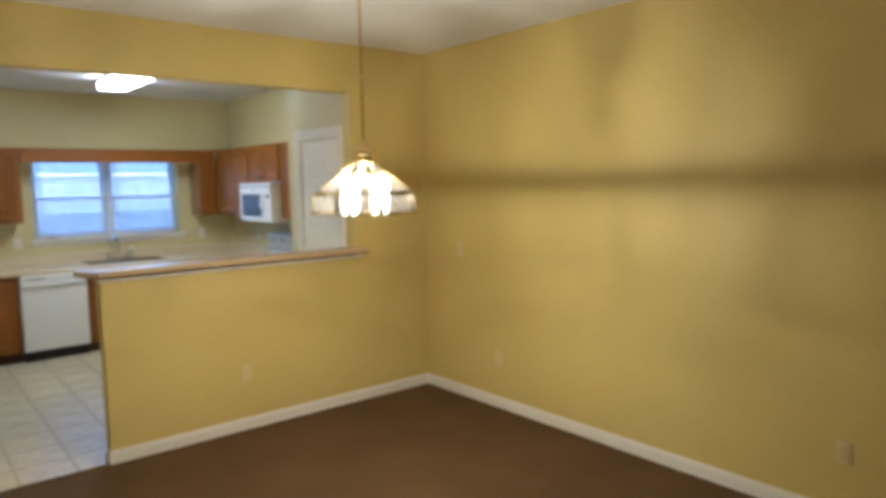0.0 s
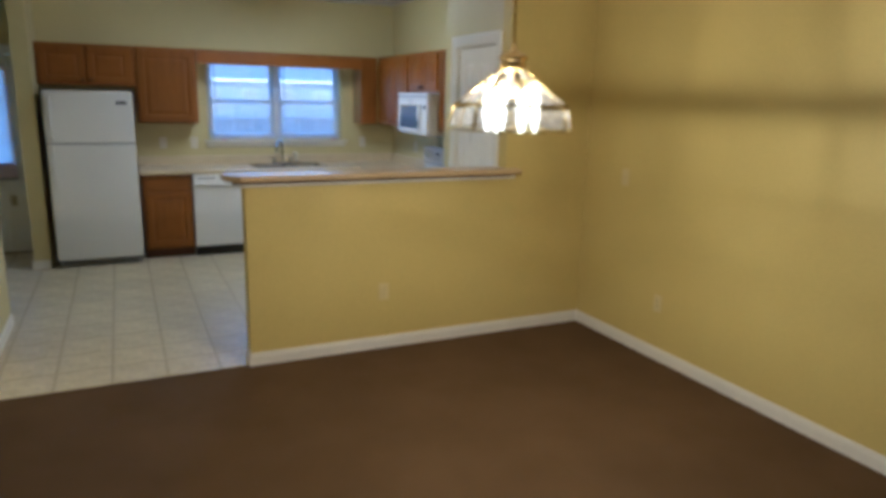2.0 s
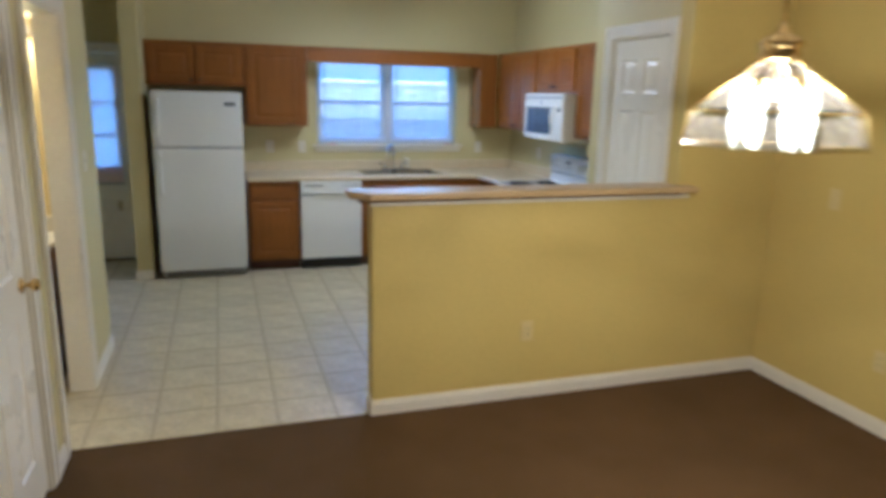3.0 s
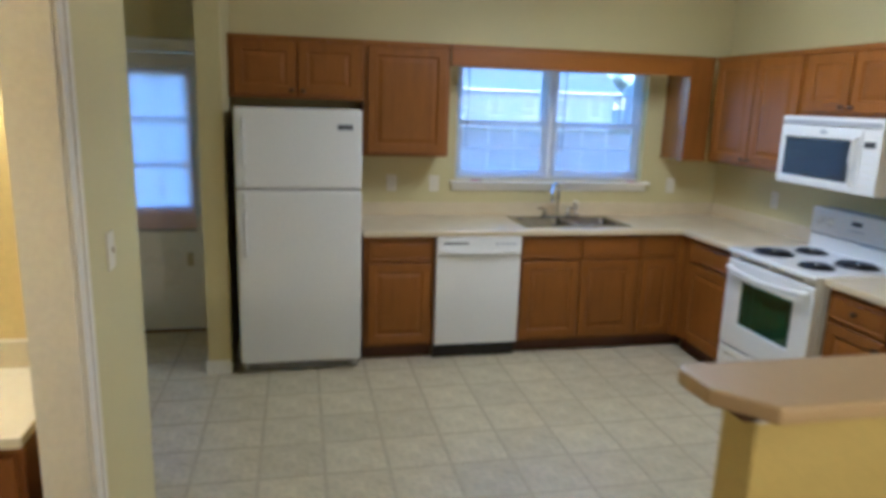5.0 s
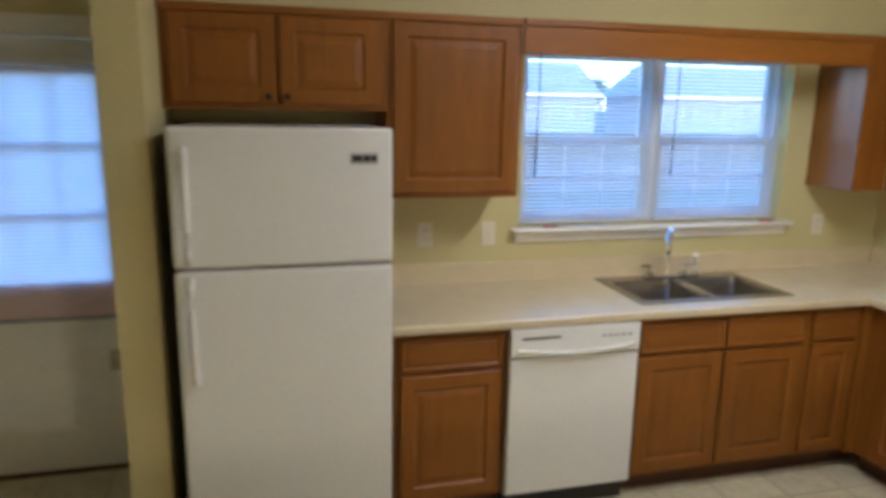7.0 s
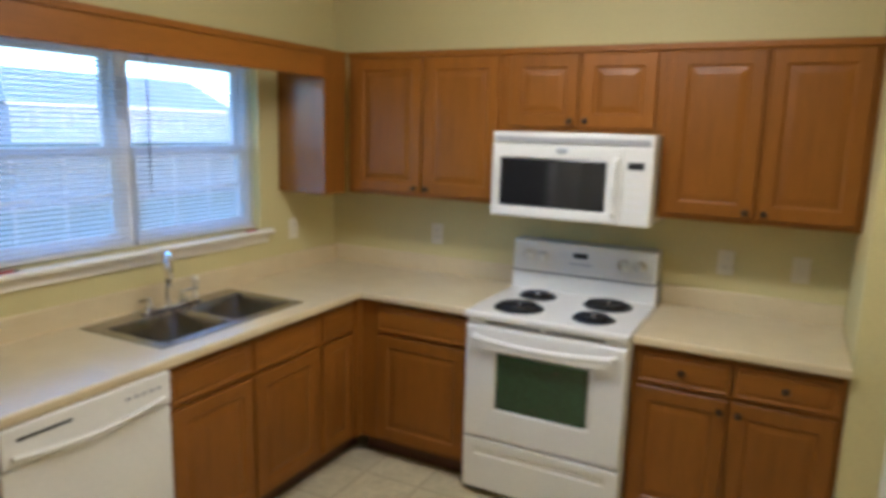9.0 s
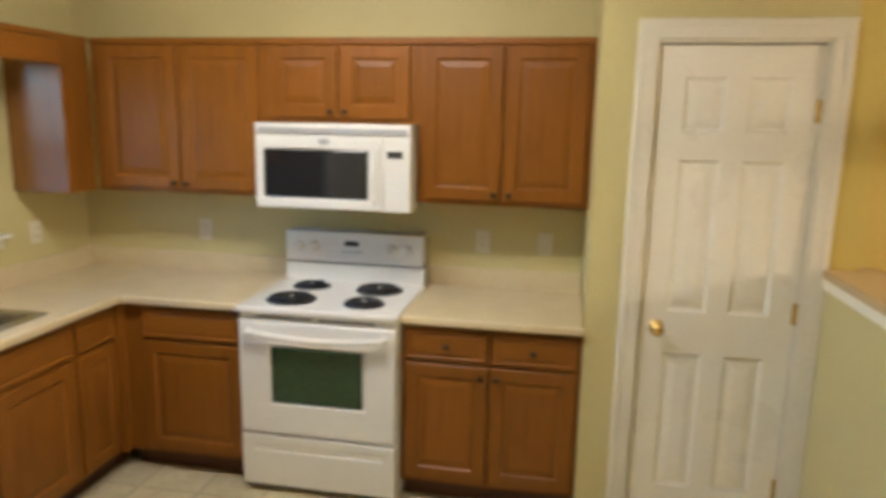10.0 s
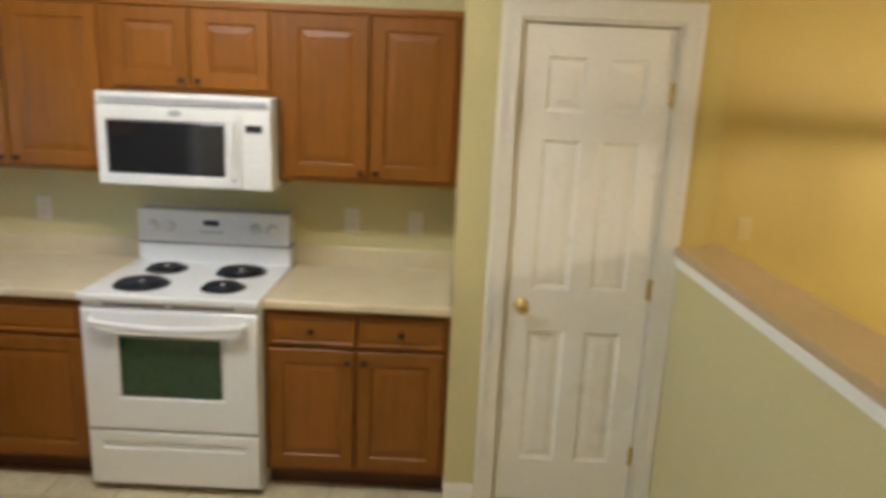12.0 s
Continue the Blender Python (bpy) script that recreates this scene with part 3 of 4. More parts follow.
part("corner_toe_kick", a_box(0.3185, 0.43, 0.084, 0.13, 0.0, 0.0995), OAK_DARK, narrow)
base_cabinet(FACE_X(BX, BY - 0.001), BY - 0.001 - 5.642, [(0.11, 0.615, 0, False)], "honey oak base cabinet beside the range")
base_cabinet(FACE_X(BX, 4.882), 0.795, [(0.02, 0.39, 1, True), (0.405, 0.775, -1, True)], "honey oak base cabinet with two drawers and two doors")


# ---- worktops ----
def worktop(name, outline, z0, z1, label, lip):
    """A laminate top with a rounded front edge and a low splash. lip: splash boxes."""
    ob = thing(name, pose(0, 0, 0), label, "countertop")
    bm = bmesh.new()
    f = bm.faces.new([bm.verts.new((x, y, z0)) for x, y in outline])
    ext = bmesh.ops.extrude_face_region(bm, geom=[f])
    bmesh.ops.translate(bm, verts=[v for v in ext["geom"] if isinstance(v, bmesh.types.BMVert)], vec=(0, 0, z1 - z0))
    bmesh.ops.bevel(bm, geom=[e for e in bm.edges if abs(e.verts[0].co.z - e.verts[1].co.z) < 1e-5], offset=0.010, segments=3, profile=0.5, affect="EDGES")
    return ob, bm


CY, CX = W - 0.648, S - 0.648
SINK = (1.105, 1.915, 6.350, 6.825)
top, bm = worktop("kitchen_countertop", [(-0.03, CY), (CX, CY), (CX, 5.645), (S, 5.645), (S, W), (-0.03, W)], 0.869, 0.908, "beige laminate countertop in an L with raised splash", None)
top_mesh = part("counter_slab", bm, LAMINATE, top)
cutter = part("cutter", a_box(SINK[0] + 0.03, SINK[1] - 0.03, SINK[2] + 0.03, SINK[3] - 0.07, 0.8, 1.0), LAMINATE)
mod = top_mesh.modifiers.new("sink_hole", "BOOLEAN")
mod.object, mod.solver = cutter, "EXACT"
bpy.context.view_layer.update()
cut = bpy.data.meshes.new_from_object(top_mesh.evaluated_get(bpy.context.evaluated_depsgraph_get()))
top_mesh.modifiers.clear()
top_mesh.data = cut
bpy.data.objects.remove(cutter)
for x0, x1, y0, y1 in ((-0.03, S, W - 0.02, W - 0.001), (S - 0.02, S - 0.001, 5.645, W - 0.021)):
    part("splash", a_box(x0, x1 - 0.001, y0, y1, 0.9, 1.005, 0.006), LAMINATE, top)
top2, bm = worktop("range_side_countertop", [(CX, 4.086), (S, 4.086), (S, 4.882), (CX, 4.882)], 0.869, 0.908, "short beige laminate countertop beside the pantry", None)
part("counter_slab", bm, LAMINATE, top2)
part("splash", a_box(S - 0.02, S - 0.001, 4.087, 4.881, 0.9, 1.005, 0.006), LAMINATE, top2)

bar = thing("bar_top", pose(0, 0, 0), "tan laminate bar top with clipped corners and white trim", "bar counter")
bm = bmesh.new()
Y0, Y1, X0 = 2.955, 3.186, 0.350
outline = [(X0 + 0.09, Y0), (2.355, Y0), (2.355, BAR_S - 0.002), (PANTRY_X - 0.002, BAR_S - 0.002), (PANTRY_X - 0.002, Y1), (X0 + 0.02, Y1), (X0, Y1 - 0.025), (X0 + 0.005, Y0 + 0.10)]
f = bm.faces.new([bm.verts.new((x, y, 1.178)) for x, y in outline])
ext = bmesh.ops.extrude_face_region(bm, geom=[f])
bmesh.ops.translate(bm, verts=[v for v in ext["geom"] if isinstance(v, bmesh.types.BMVert)], vec=(0, 0, 0.037))
bmesh.ops.bevel(bm, geom=[e for e in bm.edges if abs(e.verts[0].co.z - e.verts[1].co.z) < 1e-5], offset=0.008, segments=3, profile=0.5, affect="EDGES")
part("slab", bm, BAR_LAMINATE, bar)
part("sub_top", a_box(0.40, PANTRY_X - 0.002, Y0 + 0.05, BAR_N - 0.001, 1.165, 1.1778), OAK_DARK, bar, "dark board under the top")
trim = bmesh.new()
box(trim, 0.455, PANTRY_X - 0.003, BAR_N + 0.0005, BAR_N + 0.014, 1.138, 1.1776, 0.003)
part("trim", trim, DOOR_WHITE, bar, "white trim strip")
trim = bmesh.new()
box(trim, 0.455, 2.353, BAR_S - 0.016, BAR_S - 0.0005, 1.140, 1.1645, 0.003)
part("trim", trim, TRIM, bar, "cream trim strip")


# ---- refrigerator ----
fr = thing("refrigerator", FACE_W(-0.808, 6.155), "white top-freezer refrigerator with a shade-darkened side", "refrigerator")
FW, FH, SEAM = 0.757, 1.682, 1.192
part("body", a_box(0.006, FW - 0.006, 0.075, 0.73, 0.03, FH - 0.012, 0.004), FRIDGE_SIDE, fr, "dark grey cabinet side with the gap's shade in its colour")
part("top_panel", a_box(0.008, FW - 0.008, 0.078, 0.72, FH - 0.0118, FH - 0.006, 0.002), APPLIANCE, fr)
def fridge_door(z0, z1, name, h0, h1):
    d = part(name, a_box(0, FW, 0, 0.07, z0, z1, 0.012), APPLIANCE, fr)
    bm = bmesh.new()
    sweep(bm, [(0.055, -0.002, h0), (0.055, -0.034, h0 + 0.03 * (1 if h1 > h0 else -1)), (0.055, -0.040, (h0 * 2 + h1) / 3), (0.055, -0.034, (h0 + 2 * h1) / 3), (0.055, -0.016, h1 - 0.02 * (1 if h1 > h0 else -1)), (0.055, -0.002, h1)], 0.013, 10)
    part("handle", bm, APPLIANCE, d, "long white bar handle")
    return d
fridge_door(SEAM + 0.006, FH, "freezer_door", SEAM + 0.03, SEAM + 0.42)
fridge_door(0.075, SEAM - 0.006, "lower_door", SEAM - 0.03, SEAM - 0.41)
part("gasket", a_box(0.01, FW - 0.01, 0.02, 0.074, SEAM - 0.0058, SEAM + 0.0058), APPLIANCE_GREY, fr, "grey seal between the doors")
badge = part("badge", a_box(0.607, 0.703, -0.0035, -0.0004, 1.556, 1.596, 0.0012), APPLIANCE_GREY, fr, "grey rectangular badge")
for x0, x1, mat in ((0.612, 0.648, BLACK), (0.652, 0.674, COIL), (0.678, 0.699, DARK_KNOB)):
    part("mark", a_box(x0, x1, -0.0046, -0.0036, 1.566, 1.586), mat, badge)
grille = part("base_grille", a_box(0.02, FW - 0.02, 0.04, 0.09, 0.012, 0.066, 0.004), APPLIANCE_GREY, fr, "grey slotted base grille")
for k in range(4):
    part("slot", a_box(0.05, FW - 0.05, 0.0385, 0.0398, 0.020 + k * 0.011, 0.0245 + k * 0.011), BLACK, grille)
for x in (0.06, FW - 0.06):
    part("foot", tube(bmesh.new(), (x, 0.12, 0), (x, 0.12, 0.031), 0.02), BLACK, fr)
    part("foot", tube(bmesh.new(), (x, 0.66, 0), (x, 0.66, 0.031), 0.02), BLACK, fr)

# ---- dishwasher ----
dw = thing("dishwasher", FACE_W(0.4575, W - 0.645), "white built-in dishwasher with a black toe panel", "dishwasher")
part("body", a_box(0.004, 0.592, 0.03, 0.60, 0.10, 0.866), APPLIANCE_GREY, dw)
part("door", a_box(0.003, 0.593, 0.0, 0.028, 0.112, 0.735, 0.005), APPLIANCE, dw)
panel = part("control_panel", a_box(0.003, 0.593, -0.006, 0.028, 0.742, 0.866, 0.006), APPLIANCE, dw)
bm = bmesh.new()
sweep(bm, [(0.03 + 0.53 * k / 12, -0.012 - 0.012 * math.sin(math.pi * k / 12), 0.775 - 0.018 * math.sin(math.pi * k / 12)) for k in range(13)], 0.009, 8)
part("handle", bm, APPLIANCE, panel, "curved white pull handle")
part("vent", a_box(0.05, 0.22, -0.0075, -0.0062, 0.820, 0.830), BLACK, panel)
for k in range(5):
    part("button", a_box(0.41 + 0.03 * k, 0.43 + 0.03 * k, -0.0085, -0.0062, 0.812, 0.826, 0.001), APPLIANCE_GREY, panel)
part("toe_panel", a_box(0.003, 0.593, 0.06, 0.10, 0.0, 0.108, 0.002), BLACK, dw, "black toe panel")

# ---- sink and taps ----
sk = thing("kitchen_sink", pose(0, 0, 0), "stainless steel double-bowl sink set in the counter", "sink")
sx0, sx1, sy0, sy1 = SINK
mid = (sx0 + sx1) / 2
def bowl(x0, x1, y0, y1, z, deep):
    bm = bmesh.new()
    rings = []
    for inset, h in ((0, z), (0.006, z - 0.012), (0.014, z - deep * 0.8), (0.035, z - deep), (0.09, z - deep - 0.003)):
        pts, r = [], 0.05
        for cx, cy, a in ((x1 - r, y1 - r, 0), (x0 + r, y1 - r, 90), (x0 + r, y0 + r, 180), (x1 - r, y0 + r, 270)):
            for k in range(5):
                an = radians(a + 22.5 * k)
                qx, qy = cx + r * math.cos(an), cy + r * math.sin(an)
                qx = min(max(qx, x0 + inset), x1 - inset)
                qy = min(max(qy, y0 + inset), y1 - inset)
                pts.append(bm.verts.new((qx, qy, h)))
        rings.append(pts)
    for u, v in zip(rings, rings[1:]):
        for k in range(len(u)):
            f = bm.faces.new((u[k], u[(k + 1) % len(u)], v[(k + 1) % len(u)], v[k]))
            f.smooth = True
    bm.faces.new(rings[-1])
    return bm
holes = [(sx0 + 0.045, mid - 0.018, sy0 + 0.045, sy1 - 0.095), (mid + 0.018, sx1 - 0.045, sy0 + 0.045, sy1 - 0.095)]
rim = bmesh.new()
xs = sorted({sx0, sx1, *[v for h in holes for v in h[:2]]})
ys = sorted({sy0, sy1, *[v for h in holes for v in h[2:]]})
for x0, x1 in zip(xs, xs[1:]):
    for y0, y1 in zip(ys, ys[1:]):
        if not any(h[0] <= x0 and x1 <= h[1] and h[2] <= y0 and y1 <= h[3] for h in holes):
            box(rim, x0, x1, y0, y1, 0.9085, 0.9135)
part("rim", rim, STEEL, sk)
for h in holes:
    b = part("bowl", bowl(*h, 0.9135, 0.17), STEEL, sk)
    part("drain", lathe(bmesh.new(), [(0.045, 0.0), (0.045, 0.004), (0.036, 0.005), (0.03, 0.001), (0.005, 0.001)], ((h[0] + h[1]) / 2, (h[2] + h[3]) / 2, 0.742)), CHROME, b, "chrome drain basket")

tap = thing("kitchen_faucet", pose(mid - 0.01, sy1 - 0.045, 0.914), "chrome two-handle faucet with a high curved spout", "faucet")
part("base_plate", a_box(-0.13, 0.13, -0.025, 0.025, 0, 0.014, 0.006), CHROME, tap)
arc = [(0, 0, 0.012), (0, 0, 0.17)] + [(0, -0.08 + 0.08 * math.cos(radians(a)), 0.17 + 0.085 * math.sin(radians(a))) for a in range(15, 181, 15)] + [(0, -0.16, 0.135)]
part("spout", sweep(bmesh.new(), arc, 0.0145), CHROME, tap).rotation_euler = (0, 0, radians(-36))
for x in (-0.10, 0.085):
    bm = bmesh.new()
    lathe(bm, [(0.022, 0.013), (0.020, 0.03), (0.012, 0.05), (0.014, 0.062), (0.004, 0.068)], (x, 0, 0))
    sweep(bm, [(x, 0, 0.058), (x * 1.25, -0.012, 0.066), (x * 1.75, -0.03, 0.07)], 0.006, 8)
    part("tap_handle", bm, CHROME, tap)
spray = thing("sink_sprayer", pose(mid + 0.145, sy1 - 0.05, 0.914), "white side sprayer in a chrome collar", "sprayer")
part("collar", lathe(bmesh.new(), [(0.022, 0.0), (0.02, 0.012), (0.014, 0.026), (0.012, 0.03)]), CHROME, spray)
bm = bmesh.new()
sweep(bm, [(0, 0, 0.03), (0, 0.0, 0.085), (-0.006, -0.008, 0.110), (-0.024, -0.030, 0.118), (-0.040, -0.048, 0.104)], 0.0155)
part("spray_head", bm, PLATE, spray)

# ---- electric range ----
st = thing("electric_range", FACE_X(S - 0.690, 5.638), "white electric range with four coil burners", "range")
SW = 0.752
part("body", a_box(0, SW, 0.045, 0.665, 0.015, 0.885, 0.003), APPLIANCE, st)
cook = part("cooktop", a_box(-0.004, SW + 0.004, -0.012, 0.585, 0.886, 0.917, 0.008), APPLIANCE, st)
guard = bmesh.new()
box(guard, 0.0, SW, 0.570, 0.685, 0.905, 1.008, 0.006)
part("riser", guard, APPLIANCE, st)
bm = bmesh.new()
box(bm, 0.004, SW - 0.004, 0.560, 0.685, 1.0155, 1.178, 0.01)
ctrl = part("control_panel", bm, APPLIANCE, st)
part("seam", a_box(0.004, SW - 0.004, 0.575, 0.683, 1.0082, 1.0153), BLACK, st)
for x in (0.085, 0.165, SW - 0.165, SW - 0.085):
    bm = bmesh.new()
    lathe(bm, [(0.027, 0.0), (0.026, 0.010), (0.021, 0.013), (0.019, 0.026), (0.006, 0.027)], (x, 0.5595, 1.100), "Y", 20)
    box(bm, x - 0.004, x + 0.004, 0.530, 0.538, 1.082, 1.118, 0.001)
    part("knob", bm, APPLIANCE, ctrl, "white control knob")
part("clock", a_box(SW / 2 - 0.045, SW / 2 + 0.03, 0.5575, 0.5598, 1.107, 1.133), BLACK, ctrl, "black clock display")
for k in range(5):
    part("button", a_box(SW / 2 - 0.06 + 0.024 * k, SW / 2 - 0.045 + 0.024 * k, 0.5572, 0.5598, 1.070, 1.082, 0.001), APPLIANCE_GREY, ctrl)
for cx, cy, r in ((0.20, 0.16, 0.100), (0.20, 0.425, 0.078), (0.555, 0.16, 0.078), (0.555, 0.425, 0.100)):
    bm = bmesh.new()
    lathe(bm, [(r + 0.018, 0.9172), (r + 0.016, 0.9212), (r + 0.006, 0.9205), (r * 0.6, 0.9178), (0.01, 0.9175)], (cx, cy, 0), seg=32)
    pan = part("drip_pan", bm, COIL, st, "dark drip pan")
    bm = bmesh.new()
    turns = 3.6 if r < 0.09 else 4.6
    pts = []
    for k in range(int(turns * 20) + 1):
        a = 2 * math.pi * k / 20
        q = 0.018 + (r - 0.018) * k / (turns * 20)
        pts.append((cx + q * math.cos(a), cy + q * math.sin(a), 0.928))
    sweep(bm, pts, 0.0055, 6)
    part("coil", bm, COIL, pan, "black spiral burner coil")
    part("cap", lathe(bmesh.new(), [(0.012, 0.924), (0.012, 0.934), (0.008, 0.936)], (cx, cy, 0), seg=14), CHROME, pan)
# oven door: frame with a bowed dark window
od = part("oven_door", panelled(SW - 0.008, 0.545, 0.040, [(0.145, SW - 0.145, 0.145, 0.437)], ((0.006, 0.004), (0.010, 0.012)), 0.008), APPLIANCE, st)
od.location = (0.004, 0.0, 0.305)
win = bmesh.new()
n = 10
ups = [(0.157 + (SW - 0.322) * k / n, 0.424) for k in range(n + 1)]
dns = [(x, 0.158 - 0.012 * math.sin(math.pi * k / n)) for k, (x, _) in enumerate(ups)]
vs = [win.verts.new((x, 0.0095, z)) for x, z in ups] + [win.verts.new((x, 0.0095, max(z, 0.157))) for x, z in dns[::-1]]
f = win.faces.new(vs)
ext = bmesh.ops.extrude_face_region(win, geom=[f])
bmesh.ops.translate(win, verts=[v for v in ext["geom"] if isinstance(v, bmesh.types.BMVert)], vec=(0, -0.004, 0))
part("oven_window", win, OVEN_GLASS, od, "dark green oven window")
bm = bmesh.new()
sweep(bm, [(0.05, 0.0, 0.500), (0.06, -0.03, 0.500)] + [(0.06 + (SW - 0.128) * k / 12, -0.040 - 0.006 * math.sin(math.pi * k / 12), 0.502 - 0.02 * math.sin(math.pi * k / 12)) for k in range(13)] + [(SW - 0.068, -0.03, 0.500), (SW - 0.058, 0.0, 0.500)], 0.014, 10)
part("oven_handle", bm, APPLIANCE, od, "white bowed oven handle")
part("vent_trim", a_box(0.01, SW - 0.01, 0.01, 0.044, 0.853, 0.8855, 0.003), APPLIANCE, st)
for x0, x1 in ((0.10, 0.36), (0.39, 0.65)):
    part("vent_slot", a_box(x0, x1, 0.0085, 0.0098, 0.864, 0.872), BLACK, st, "dark vent slot")
dr = part("storage_drawer", panelled(SW - 0.008, 0.255, 0.040, [(0.06, SW - 0.07, 0.175, 0.210)], ((0.004, 0.006), (0.010, 0.008), (0.016, 0.004)), 0.006), APPLIANCE, st)
dr.location = (0.004, 0.002, 0.040)
part("plinth", a_box(0.02, SW - 0.02, 0.06, 0.60, 0.0, 0.038), BLACK, st)

# ---- microwave over the range ----
mw = thing("microwave_oven", FACE_X(S - 0.422, 5.654, 1.332), "white over-the-range microwave with a dark window", "microwave")
MW, MH = 0.76, 0.402
part("body", a_box(0, MW, 0.03, 0.42, 0, MH, 0.004), APPLIANCE, mw)
part("top_vent", a_box(0.002, MW - 0.002, 0.004, 0.029, MH - 0.052, MH - 0.001, 0.006), APPLIANCE, mw)
part("vent_strip", a_box(0.02, MW - 0.02, 0.0015, 0.0045, MH - 0.047, MH - 0.022, 0.001), APPLIANCE_GREY, mw, "grey louvred vent strip")
door = part("door", panelled(0.628, MH - 0.058, 0.028, [(0.034, 0.562, 0.043, 0.286)], ((0.004, 0.003), (0.008, 0.010)), 0.006), APPLIANCE, mw)
door.location = (0.002, 0.0, 0.002)
part("window", a_box(0.043, 0.553, 0.003, 0.009, 0.052, 0.277, 0.002), MW_GLASS, door, "dark tinted window")
bm = bmesh.new()
sweep(bm, [(0.597, 0.0, 0.04), (0.597, -0.022, 0.055), (0.597, -0.030, 0.17), (0.597, -0.022, 0.28), (0.597, 0.0, 0.295)], 0.011, 10)
part("handle", bm, APPLIANCE, door, "white upright handle")
pad = part("control_panel", a_box(0.633, MW - 0.002, 0.0, 0.028, 0.002, MH - 0.056, 0.004), APPLIANCE, mw)
part("display", a_box(0.650, 0.722, -0.002, 0.0005, 0.250, 0.282, 0.001), BLACK, pad, "black display")
for r in range(5):
    for c in range(3):
        part("key", a_box(0.649 + 0.028 * c, 0.669 + 0.028 * c, -0.0012, 0.0005, 0.062 + 0.037 * r, 0.082 + 0.037 * r, 0.0008), VINYL_FRAME, pad)
bm = bmesh.new()
lathe(bm, [(0.03, 0.0), (0.03, 0.002), (0.02, 0.003)], (0, 0, 0), "Y", 20)
bmesh.ops.scale(bm, vec=(1, 1, 0.5), verts=bm.verts)
part("badge", moved(bm, 0.345, -0.0005, 0.317), APPLIANCE_GREY, door, "small grey oval badge")
part("underside", a_box(0.02, MW - 0.02, 0.05, 0.39, -0.006, -0.0005, 0.002), APPLIANCE_GREY, mw)
# ---- window over the sink ----
wx0, wx1, wz0, wz1 = WIN
wf = thing("window_kitchen", pose(0, 0, 0), "white twin double-hung window with grilles and blinds", "window", kind="structure")
mull = (wx0 + wx1) / 2
fb = bmesh.new()
for a, b in ((wx0, wx0 + 0.03), (mull - 0.035, mull + 0.035), (wx1 - 0.03, wx1)):
    box(fb, a, b, W + 0.075, W + 0.15, wz0, wz1, 0.003)
for a, b in ((wx0 + 0.03, mull - 0.035), (mull + 0.035, wx1 - 0.03)):
    box(fb, a, b, W + 0.075, W + 0.15, wz0, wz0 + 0.03, 0.003)
    box(fb, a, b, W + 0.075, W + 0.15, wz1 - 0.03, wz1, 0.003)
part("window_frame", fb, VINYL_FRAME, wf)
RAIL = 1.60
for a, b in ((wx0 + 0.03, mull - 0.035), (mull + 0.035, wx1 - 0.03)):
    for z0, z1, y in ((wz0 + 0.03, RAIL + 0.02, W + 0.085), (RAIL - 0.02, wz1 - 0.03, W + 0.118)):
        sb = bmesh.new()
        box(sb, a, a + 0.032, y, y + 0.03, z0, z1, 0.002)
        box(sb, b - 0.032, b, y, y + 0.03, z0, z1, 0.002)
        box(sb, a + 0.032, b - 0.032, y, y + 0.03, z0, z0 + 0.036, 0.002)
        box(sb, a + 0.032, b - 0.032, y, y + 0.03, z1 - 0.036, z1, 0.002)
        sash = part("sash", sb, VINYL_FRAME, wf)
        gx0, gx1, gz0, gz1 = a + 0.032, b - 0.032, z0 + 0.036, z1 - 0.036
        part("pane", a_box(gx0, gx1, y + 0.012, y + 0.016, gz0, gz1), PANE, sash).visible_shadow = False
        if z0 > 1.4:
            continue
        for k in (1, 2):
            x = gx0 + (gx1 - gx0) * k / 3
            part("muntin", a_box(x - 0.0045, x + 0.0045, y + 0.006, y + 0.011, gz0, gz1), VINYL_FRAME, sash)
        z = (gz0 + gz1) / 2
        part("muntin", a_box(gx0, gx1, y + 0.0065, y + 0.0105, z - 0.0045, z + 0.0045), VINYL_FRAME, sash)
sill = bmesh.new()
box(sill, wx0 - 0.045, wx1 + 0.06, W - 0.055, W - 0.0005, 1.150, 1.172, 0.006)
box(sill, wx0 + 0.001, wx1 - 0.001, W + 0.0005, W + 0.074, 1.152, 1.1745)
box(sill, wx0 - 0.025, wx1 + 0.04, W - 0.018, W - 0.0007, 1.10, 1.149, 0.004)
part("window_sill", sill, TRIM, wf, "cream-white window stool and apron")


